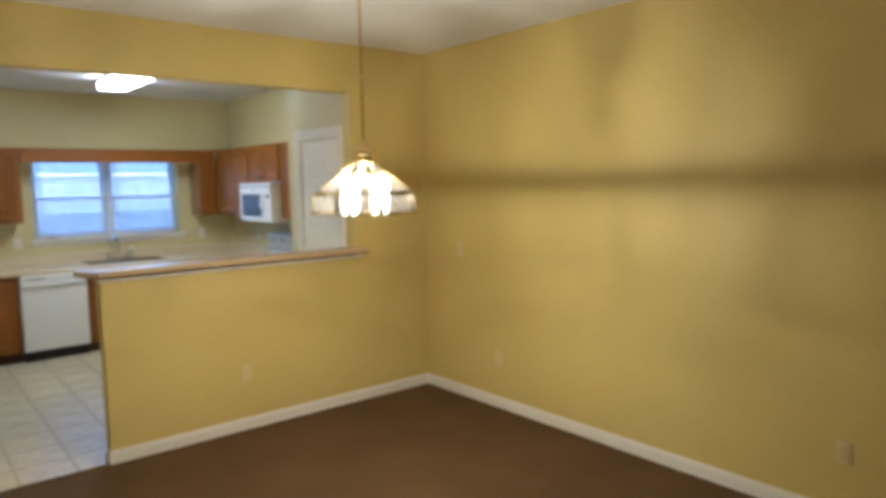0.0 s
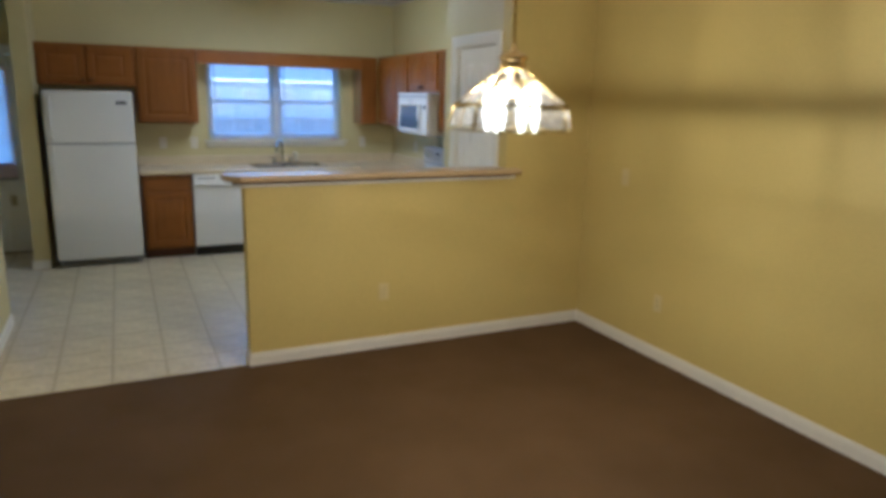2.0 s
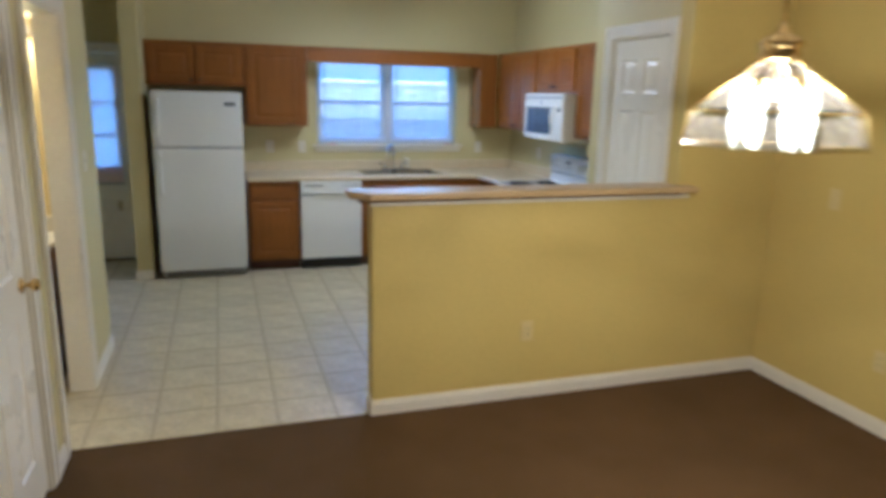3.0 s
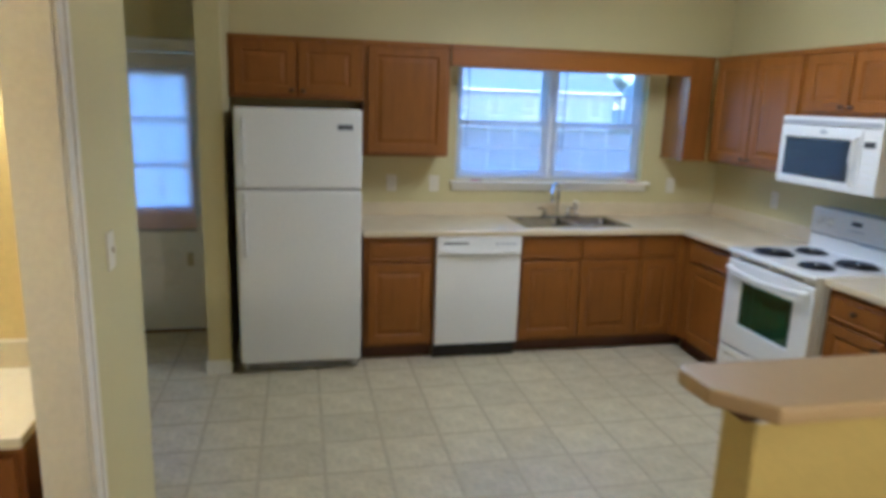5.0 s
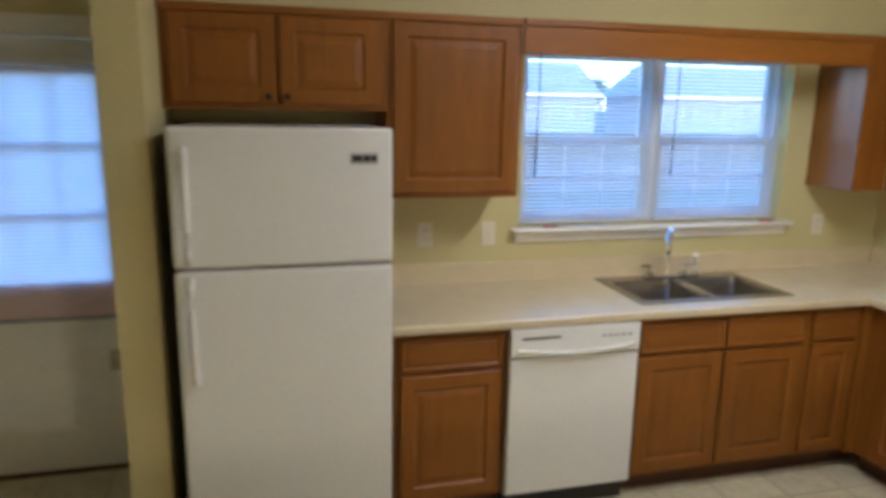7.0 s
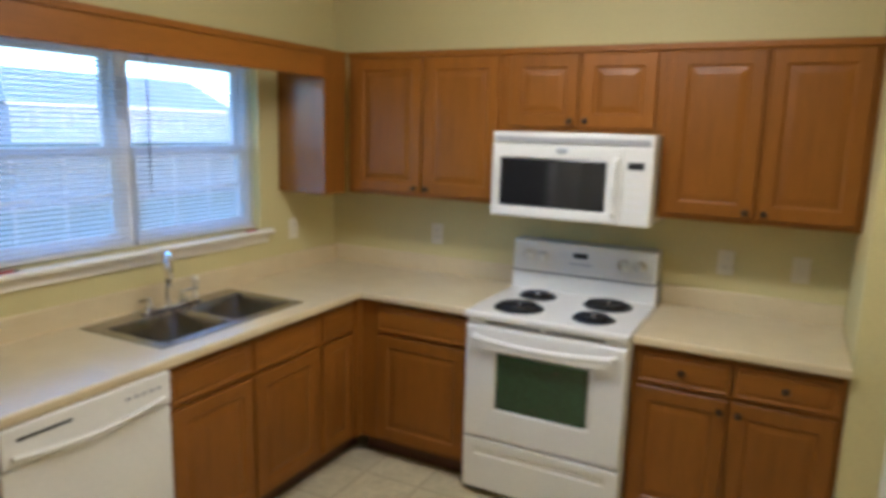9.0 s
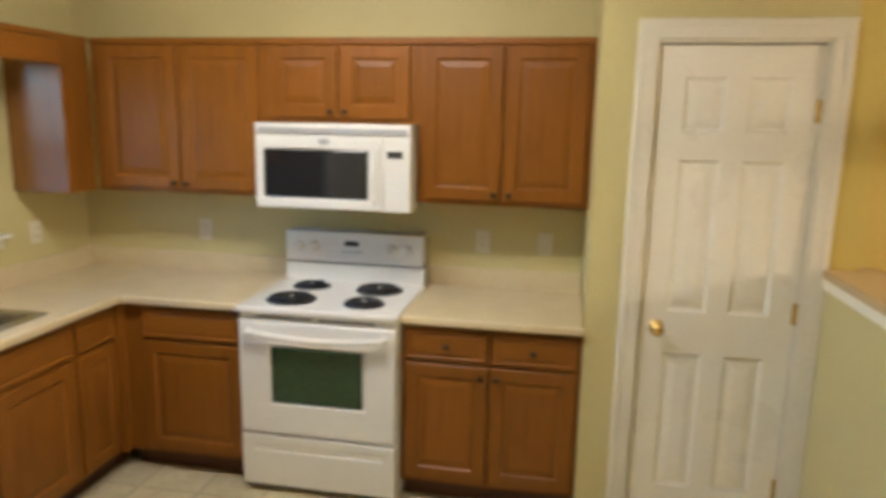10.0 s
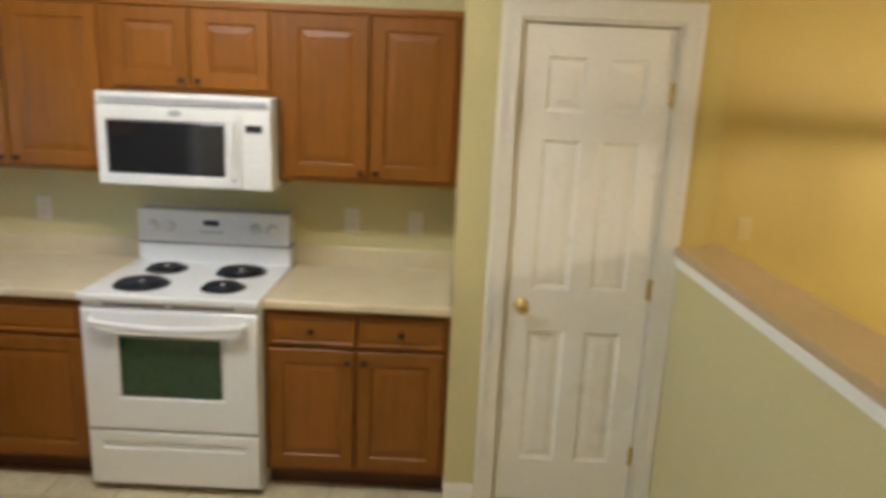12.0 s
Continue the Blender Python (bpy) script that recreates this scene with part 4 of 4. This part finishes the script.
def blind(name, m, w, h, pitch, tilt, mat, label, wand=True, rail=VINYL_FRAME):
    """A mini blind of width w hanging h down from z = 0."""
    ob = thing(name, m, label, "window blind", "mini blinds")
    part("head_rail", a_box(0, w, -0.02, 0.02, -0.028, 0, 0.002), VINYL_FRAME, ob)
    slat = bmesh.new()
    hw = 0.0125
    prof = [(-hw, 0.0), (-hw * 0.5, 0.0022), (0, 0.003), (hw * 0.5, 0.0022), (hw, 0.0)]
    a = radians(tilt)
    rows = [[slat.verts.new((x, p * math.cos(a) - q * math.sin(a), p * math.sin(a) + q * math.cos(a))) for p, q in prof] for x in (0.004, w - 0.004)]
    for k in range(4):
        slat.faces.new((rows[0][k], rows[0][k + 1], rows[1][k + 1], rows[1][k]))
    me = mesh_of("slat", slat, mat)
    z = -0.045
    while z > -h + 0.02:
        s_ = new("slat", me)
        s_.parent = ob
        s_.location = (0, 0, z)
        z -= pitch
    part("bottom_rail", a_box(0.003, w - 0.003, -0.013, 0.013, -h, -h + 0.014, 0.002), rail, ob)
    for x in (0.12, w / 2, w - 0.12):
        part("cord", tube(bmesh.new(), (x, 0, -0.03), (x, 0, -h + 0.012), 0.0009, seg=5), VINYL_FRAME, ob)
    if wand:
        part("wand", tube(bmesh.new(), (0.075, -0.028, -0.03), (0.068, -0.026, -0.64), 0.0035, seg=8), FRIDGE_SIDE, ob, "dark grey tilt wand")
    return ob


for a, b in ((wx0 + 0.012, mull - 0.012), (mull + 0.012, wx1 - 0.012)):
    blind("window_blind", pose(a, W + 0.045, wz1 - 0.003), b - a, wz1 - wz0 - 0.012, 0.0195, 21, SLAT, "white mini blind with open slats over the sink")
for x in (0.835, 2.10):
    clip = thing("sill_clip", pose(x, W - 0.026, 1.1722), "small red plastic clip lying on the window stool", "clip", "clips on the window stool")
    part("clip_body", a_box(0, 0.062, -0.008, 0.008, 0, 0.011, 0.003), RUBBER_RED, clip)
    part("clip_tip", a_box(0.064, 0.082, -0.005, 0.005, 0, 0.008, 0.002), BLACK, clip, "dark clip tip")

# ---- back door ----
bd = thing("door_back", FACE_W(BDOOR[0] + 0.017, ALC_Y + 0.02), "white half-glass back door with nine lites and a blind", "door", kind="structure")
DW = BDOOR[1] - BDOOR[0] - 0.034
gx0, gx1, gz0, gz1 = 0.088, 0.648, 0.945, 1.885
leaf = bmesh.new()
box(leaf, 0, gx0, 0, 0.044, 0.012, 2.017)
box(leaf, gx1, DW, 0, 0.044, 0.012, 2.017)
box(leaf, gx0, gx1, 0, 0.044, 0.012, gz0)
box(leaf, gx0, gx1, 0, 0.044, gz1, 2.017)
part("door_leaf", leaf, DOOR_WHITE, bd)
lite = bmesh.new()
for x0, x1, z0, z1 in ((gx0 - 0.03, gx0 + 0.012, gz0 - 0.03, gz1 + 0.03), (gx1 - 0.012, gx1 + 0.03, gz0 - 0.03, gz1 + 0.03), (gx0 + 0.012, gx1 - 0.012, gz0 - 0.03, gz0 + 0.012), (gx0 + 0.012, gx1 - 0.012, gz1 - 0.012, gz1 + 0.03)):
    box(lite, x0, x1, -0.012, -0.0005, z0, z1, 0.003)
part("lite_frame", lite, DOOR_WHITE, bd)
part("pane", a_box(gx0, gx1, 0.018, 0.024, gz0, gz1), PANE, bd).visible_shadow = False
for k in (1, 2):
    x, z = gx0 + (gx1 - gx0) * k / 3, gz0 + (gz1 - gz0) * k / 3
    part("muntin", a_box(x - 0.011, x + 0.011, 0.004, 0.017, gz0, gz1, 0.002), DOOR_WHITE, bd)
    part("muntin", a_box(gx0, gx1, 0.005, 0.016, z - 0.011, z + 0.011, 0.002), DOOR_WHITE, bd)
round_knob(bd, 0.062, 0.0, 0.90, STEEL, "satin nickel knob")
part("deadbolt", lathe(bmesh.new(), [(0.03, 0.0), (0.028, 0.010), (0.012, 0.014), (0.010, 0.022)], (0.062, 0, 1.055), "Y"), STEEL, bd, "satin nickel deadbolt")
part("threshold", a_box(-0.015, DW + 0.015, -0.03, 0.13, -0.003, 0.011, 0.003), OAK_DARK, bd, "dark door threshold")
part("latch_plate", a_box(0.595, 0.64, -0.006, -0.0005, 0.50, 0.60, 0.002), JOINT, bd, "small tan plate on the door")
blind("door_blind", pose(BDOOR[0] + 0.017 + gx0 - 0.03, ALC_Y - 0.016, 1.935), gx1 - gx0 + 0.06, 1.165, 0.0185, 62, DOOR_SLAT, "closed white mini blind hanging on the back door", wand=False, rail=APPLIANCE_GREY)

# ---- wall plates ----
def plate(m, kind, gang=1, mat=PLATE):
    w = 0.072 + 0.046 * (gang - 1)
    ob = thing("outlet" if kind == "outlet" else "light_switch", m, "ivory duplex outlet plate on the wall" if kind == "outlet" else "ivory toggle switch plate on the wall", "outlet" if kind == "outlet" else "switch", "wall plates")
    part("cover", a_box(-w / 2, w / 2, -0.006, -0.0005, -0.058, 0.058, 0.003), mat, ob)
    for g in range(gang):
        x = (g - (gang - 1) / 2) * 0.046
        if kind == "outlet":
            for z in (-0.02, 0.02):
                r = part("receptacle", a_box(x - 0.017, x + 0.017, -0.0085, -0.0062, z - 0.014, z + 0.014, 0.001), mat, ob)
                for dx in (-0.006, 0.006):
                    part("slot", a_box(x + dx - 0.001, x + dx + 0.001, -0.0092, -0.0086, z - 0.004, z + 0.006), BLACK, r)
        else:
            part("toggle", a_box(x - 0.005, x + 0.005, -0.018, -0.0062, -0.006, 0.012, 0.002), mat, ob)
    return ob


plate(FACE_W(0.235, W, 1.150), "outlet")
plate(FACE_W(0.555, W, 1.148), "switch")
plate(FACE_W(2.50, W, 1.145), "outlet")
plate(FACE_X(S, 6.16, 1.135), "outlet")
plate(FACE_X(S, 4.60, 1.145), "outlet")
plate(FACE_X(S, 4.28, 1.145), "switch")
plate(FACE_X(EAST, 2.60, 1.18), "switch", mat=ALMOND)
plate(FACE_X(EAST, 2.18, 0.386), "outlet", mat=ALMOND)
plate(FACE_X(EAST, -0.2, 0.37), "outlet", mat=ALMOND)
plate(FACE_W(1.36, BAR_S, 0.40), "outlet", mat=ALMOND)
plate(FACE_E(WEST, 4.12, 1.275), "switch")
plate(FACE_E(ALC_X, 6.83, 1.22), "switch", 2)
th = thing("thermostat", FACE_E(ALC_X, 6.83, 1.50), "small white thermostat with a dark display", "thermostat")
part("case", a_box(-0.05, 0.05, -0.022, -0.0005, -0.055, 0.045, 0.005), PLATE, th)
part("display", a_box(-0.05, 0.05, -0.024, -0.0222, 0.005, 0.043, 0.001), BLACK, th)

# ---- pendant lamp over the dining place ----
PX, PY = 1.29, 1.355
pd = thing("pendant_lamp", pose(PX, PY, 0), "lit brass pendant lamp with a clear glass shade", "pendant lamp")
N, TURN = 8, radians(4 + 22.5)


def ringpts(r, z, n=N):
    return [Vector((r * math.cos(2 * math.pi * k / n + TURN), r * math.sin(2 * math.pi * k / n + TURN), z)) for k in range(n)]


def glass_sheet(q, thick):
    """A thin sheet over the corners q."""
    bm = bmesh.new()
    nrm = (q[1] - q[0]).cross(q[3] - q[0]).normalized() * thick / 2
    f0, f1 = [bm.verts.new(p + nrm) for p in q], [bm.verts.new(p - nrm) for p in q]
    bm.faces.new(f0)
    bm.faces.new(f1[::-1])
    for i in range(4):
        bm.faces.new((f0[i], f1[i], f1[(i + 1) % 4], f0[(i + 1) % 4]))
    return bm


def bevel_rim(q, p, thick):
    """The bevelled border of a pane, thinning from the inner corners p to the edge q."""
    bm = bmesh.new()
    nrm = (q[1] - q[0]).cross(q[3] - q[0]).normalized()
    rows = [[bm.verts.new(v + nrm * d) for v in c_] for c_, d in ((q, thick * 0.15), (p, thick / 2), (p, -thick / 2), (q, -thick * 0.15))]
    for u, v in zip(rows, rows[1:] + rows[:1]):
        for i in range(4):
            bm.faces.new((u[i], u[(i + 1) % 4], v[(i + 1) % 4], v[i]))
    return bm


def inset_quad(q, d):
    """The corners of q drawn in by d from each side."""
    out = []
    for i in range(4):
        u, v = (q[(i + 1) % 4] - q[i]), (q[i - 1] - q[i])
        s_ = u.normalized().cross(v.normalized()).length
        out.append(q[i] + u.normalized() * min(d / s_, u.length * 0.3) + v.normalized() * min(d / s_, v.length * 0.3))
    return out


TOPR, RIMR, LOWR, TOPZ, RIMZ, LOWZ = 0.050, 0.240, 0.264, 1.808, 1.664, 1.566
a, b, c = ringpts(TOPR, TOPZ), ringpts(RIMR, RIMZ), ringpts(LOWR, LOWZ)
for k in range(N):
    for u, v, nm, edge_glass in ((a, b, "glass_panel", BEVEL_GLASS), (b, c, "rim_pane", CLEAR_BEVEL)):
        q = (u[k], u[(k + 1) % N], v[(k + 1) % N], v[k])
        p = inset_quad(q, 0.014)
        pane = part(nm, glass_sheet(p, 0.004), SHADE_GLASS, pd)
        part("bevel", bevel_rim(q, p, 0.004), edge_glass, pane, "bevelled glass border, tinted for the light it bends away")
    part("rib", sweep(bmesh.new(), [a[k], b[k]], 0.0026, 6), BRASS, pd)
    part("rim_rib", sweep(bmesh.new(), [b[k], c[k]], 0.0024, 6), BRASS, pd)
def hoop(pts, r):
    bm = bmesh.new()
    sweep(bm, [*pts, pts[0]], r, 6)
    return bm
part("rim_band", hoop(b, 0.0036), BRASS, pd, "brass rim band")
part("lower_band", hoop(c, 0.0014), BRASS, pd, "fine brass lower band")
part("crown", lathe(bmesh.new(), [(0.052, 1.806), (0.054, 1.826), (0.050, 1.834), (0.053, 1.842), (0.060, 1.850), (0.058, 1.862), (0.042, 1.874), (0.020, 1.882), (0.016, 1.896), (0.008, 1.914)]), BRASS, pd, "turned brass crown")
part("stem", tube(bmesh.new(), (0, 0, 1.722), (0, 0, 1.842), 0.010), BRASS, pd)
part("hub", lathe(bmesh.new(), [(0.006, 1.694), (0.02, 1.698), (0.026, 1.712), (0.02, 1.726), (0.01, 1.73)]), BRASS, pd)
for k in range(6):
    an = 2 * math.pi * k / 6 + 0.4
    dx, dy = 0.098 * math.cos(an), 0.098 * math.sin(an)
    part("arm", sweep(bmesh.new(), [(0.2 * dx, 0.2 * dy, 1.712), (0.5 * dx, 0.5 * dy, 1.747), (0.9 * dx, 0.9 * dy, 1.757), (dx, dy, 1.746)], 0.005, 8), BRASS, pd)
    bl = part("bulb", lathe(bmesh.new(), [(0.011, 1.73), (0.013, 1.712), (0.0175, 1.687), (0.0185, 1.652), (0.016, 1.612), (0.011, 1.582), (0.0065, 1.562), (0.001, 1.554)], (dx, dy, 0), seg=16), BULB, pd, "lit round bulb")
    part("socket", lathe(bmesh.new(), [(0.016, 1.75), (0.016, 1.731), (0.012, 1.73)], (dx, dy, 0), seg=12), BRASS, bl)
    ld = bpy.data.lights.new("filament", "POINT")
    ld.energy, ld.color, ld.shadow_soft_size = PENDANT_W, (1.0, 0.71, 0.365), 0.009
    lo = new("filament", ld)
    lo.location = (PX + dx, PY + dy, 1.660)
chain = bmesh.new()
z, flip = 1.905, False
while z < 2.71:
    pts = []
    for k in range(11):
        t_ = 2 * math.pi * k / 10
        h_, v_ = 0.007 * math.cos(t_), 0.017 * math.sin(t_)
        pts.append((h_ if flip else 0, 0 if flip else h_, z + v_))
    sweep(chain, pts, 0.0019, 5)
    z, flip = z + 0.0265, not flip
part("chain", chain, BRASS, pd, "brass link chain")
part("cord", tube(bmesh.new(), (0.004, 0.004, 1.922), (0.004, 0.004, 2.73), 0.0028, seg=6), BRASS, pd)
part("canopy", lathe(bmesh.new(), [(0.065, 2.749), (0.064, 2.742), (0.045, 2.722), (0.012, 2.715), (0.008, 2.705)]), BRASS, pd, "brass ceiling canopy")

# ---- kitchen ceiling light ----
kl = thing("ceiling_light", pose(1.31, 5.20, 0), "rectangular fluorescent ceiling light with white diffuser, lit", "ceiling light")
part("pan", a_box(-0.140, 0.140, -0.61, 0.61, CEIL - 0.03, CEIL - 0.001, 0.004), VINYL_FRAME, kl)
part("diffuser", a_box(-0.130, 0.130, -0.59, 0.59, CEIL - 0.090, CEIL - 0.0305, 0.02), DIFFUSER, kl, "glowing white acrylic diffuser")
for y in (-0.602, 0.602):
    part("end_cap", a_box(-0.137, 0.137, y - 0.008, y + 0.008, CEIL - 0.095, CEIL - 0.0305, 0.004), VINYL_FRAME, kl)

# ---- bathroom, seen through its doorway ----
BN = WEST_END - T - 0.013
vn = thing("vanity_cabinet", FACE_W(-1.95, BN - 0.53), "oak bathroom vanity with a cream top", "vanity")
part("body", a_box(0, 0.76, 0.02, 0.52, 0.09, 0.79, 0.002), OAK_V, vn)
part("toe_kick", a_box(0, 0.76, 0.07, 0.52, 0, 0.0895), OAK_DARK, vn)
for x0, x1 in ((0.02, 0.375), (0.385, 0.74)):
    cabinet_front(vn, "door", x0, x1, 0.12, 0.76)
part("top", a_box(-0.01, 0.77, -0.015, 0.53, 0.791, 0.825, 0.006), PLATE, vn, "cream vanity top")
part("splash", a_box(-0.01, 0.77, 0.505, 0.53, 0.826, 0.92, 0.004), PLATE, vn)
mr = thing("bathroom_mirror", FACE_W(-2.10, BN - 0.008, 1.08), "plain frameless mirror above the vanity", "mirror")
part("mirror_glass", a_box(0, 0.66, 0, 0.007, 0, 0.78, 0.001), CHROME, mr)
vb = thing("vanity_light", FACE_W(-1.90, BN - 0.03, 2.02), "lit vanity light bar with round globes", "wall lamp")
part("bar", a_box(0, 0.66, 0, 0.029, -0.05, 0.05, 0.004), CHROME, vb)
for k in range(4):
    part("globe", lathe(bmesh.new(), [(0.012, 0.0), (0.03, 0.02), (0.042, 0.05), (0.036, 0.08), (0.012, 0.098)], (0.09 + 0.16 * k, 0, 0), "Y", 16), BATH_BULB, vb, "lit round globe")

# ---- outside ----
gr = tagged(part("ground", a_box(-220, 220, W + 0.4, 420, -0.45, -0.35), GRASS), "dull green lawn behind the house", "lawn", kind="structure")


def house(m, w, d, h, label, hip=0.45):
    ob = thing("neighbour_house", m, label, "house", "houses behind the lawn")
    part("wall", a_box(0, w, 0, d, 0, h), SIDING, ob, "pale lap siding")
    for k in range(int(h / 0.2)):
        part("siding_board", a_box(-0.01, w + 0.01, -0.03, -0.002, 0.2 * k + 0.005, 0.2 * k + 0.19), SIDING, ob)
    rf = bmesh.new()
    e, top = 0.5, h + d * 0.46
    p = [rf.verts.new(v) for v in ((-e, -e, h), (w + e, -e, h), (w + e, d + e, h), (-e, d + e, h), (d * 0.2, d / 2, top), (w - d * hip, d / 2, top))]
    for f in ((0, 1, 5, 4), (2, 3, 4, 5), (0, 4, 3), (1, 2, 5), (0, 3, 2, 1)):
        rf.faces.new([p[i] for i in f])
    part("roof", rf, SHINGLE, ob, "pale grey shingle roof")
    part("fascia", a_box(-e - 0.02, w + e + 0.02, -e - 0.03, -e - 0.001, h - 0.18, h + 0.02), VINYL_FRAME, ob)
    x = 1.2
    while x < w - 1.5:
        wn_ = part("window", a_box(x, x + 1.1, -0.06, -0.032, 1.0, 2.4), VINYL_FRAME, ob)
        for i in range(2):
            part("pane", a_box(x + 0.08, x + 1.02, -0.075, -0.062, 1.08 + 0.66 * i, 1.66 + 0.66 * i), FAR_GLASS, wn_)
        x += 2.9
    return ob


house(pose(-1.0, 56, -0.35), 26.5, 6, 3.15, "pale sided house with grey roof behind the fence", 0.06)
house(pose(-26.0, 58, -0.35), 22, 6, 3.15, "pale sided house with grey roof behind the fence")
house(pose(29.6, 56, -0.35), 22, 6, 3.15, "pale sided house with grey roof behind the fence")
fence = thing("board_fence", pose(-8, 19.6, -0.35), "weathered grey board fence across the lawn", "fence")
bd_me = mesh_of("board", a_box(0, 0.136, 0, 0.02, 0.03, 1.36, 0.003), FENCE_WOOD)
for k in range(230):
    o = new("board", bd_me)
    o.parent, o.location = fence, (0.146 * k, 0, random.uniform(-0.02, 0.02))
for z in (0.25, 0.65, 1.05):
    part("rail", a_box(0, 33.6, 0.021, 0.06, z, z + 0.09), FENCE_WOOD, fence)


def tree(x, y, h, seed):
    rng = random.Random(seed)
    ob = thing("tree", pose(x, y, -0.35), "dark leafy tree beyond the fence", "tree", "trees beyond the fence")
    tr = bmesh.new()
    sweep(tr, [(0, 0, -0.1), (0.05, 0.02, h * 0.25), (-0.05, 0.05, h * 0.5), (0.0, 0.0, h * 0.8)], 0.16, 8)
    tips = []
    for k in range(9):
        a_ = rng.uniform(0, 6.28)
        z0_ = h * rng.uniform(0.3, 0.6)
        r_ = h * rng.uniform(0.15, 0.3)
        e = Vector((r_ * math.cos(a_), r_ * math.sin(a_), z0_ + h * rng.uniform(0.1, 0.35)))
        sweep(tr, [(0, 0, z0_), e * 0.5 + Vector((0, 0, z0_ * 0.5)), e], 0.05, 6)
        tips.append(e)
    part("trunk", tr, BARK, ob)
    vs, fs = [], []
    for k in range(2600):
        c_ = rng.choice(tips) + Vector((rng.gauss(0, h * 0.09), rng.gauss(0, h * 0.09), rng.gauss(0, h * 0.08)))
        u = Vector((rng.uniform(-1, 1), rng.uniform(-1, 1), rng.uniform(-1, 1))).normalized() * rng.uniform(0.08, 0.17)
        v = u.cross(Vector((rng.uniform(-1, 1), rng.uniform(-1, 1), rng.uniform(-1, 1)))).normalized() * rng.uniform(0.04, 0.09)
        i = len(vs)
        vs += [c_ - u, c_ + v, c_ + u, c_ - v]
        fs.append((i, i + 1, i + 2, i + 3))
    me = bpy.data.meshes.new("crown")
    me.from_pydata([tuple(v) for v in vs], [], fs)
    me.materials.append(LEAF)
    cr = new("crown", me)
    cr.parent = ob
    tagged(cr, "uneven crown of small dark leaves", kind="stuff")
    return ob


for i, (x, y, h) in enumerate(((-7.0, 76, 6.6), (4.2, 80, 6.9), (14.0, 78, 6.2), (20.5, 82, 7.4), (38, 80, 6.8), (46, 74, 7.2), (54, 70, 6.8), (60, 72, 7.4))):
    tree(x, y, h, i + 3)

# ---- vinyl floor tiles ----
PITCH = 0.3085
tile_me = mesh_of("tile", a_box(0.0105, PITCH - 0.0105, 0.0105, PITCH - 0.0105, -0.004, 0.0, 0.0014), VINYL)
far_tiles = bmesh.new()
x_first, y_first = -0.02 - 10 * PITCH, 5.83 - 9 * PITCH
for i in range(20):
    for j in range(14):
        x, y = x_first + i * PITCH, y_first + j * PITCH
        if x > 2.5 or y > 7.05 or (y > 6.45 and x > -1.2) or (x < -2.05 and y > 4.4) or (x < -1.35 and y < 4.3):
            continue
        if y + PITCH < BAR_S + 0.012:
            continue
        if y < BAR_S + 0.011 or x < -2.05 or y + PITCH > ALC_Y:
            box(far_tiles, x + 0.0105, x + PITCH - 0.0105, max(y + 0.0105, BAR_S + 0.012), min(y + PITCH - 0.0105, ALC_Y), -0.0036, 0.0)
            continue
        t_ = new("tile", tile_me)
        t_.parent = floor_kitchen
        t_.location = (x, y, 0)
rest = part("cut_tiles", far_tiles, VINYL, floor_kitchen)
tagged(rest, kind="stuff")
part("carpet_strip", a_box(WEST, 0.47, BAR_S + 0.0, BAR_S + 0.012, -0.004, 0.003), CARPET, bpy.data.objects["floor_carpet"])
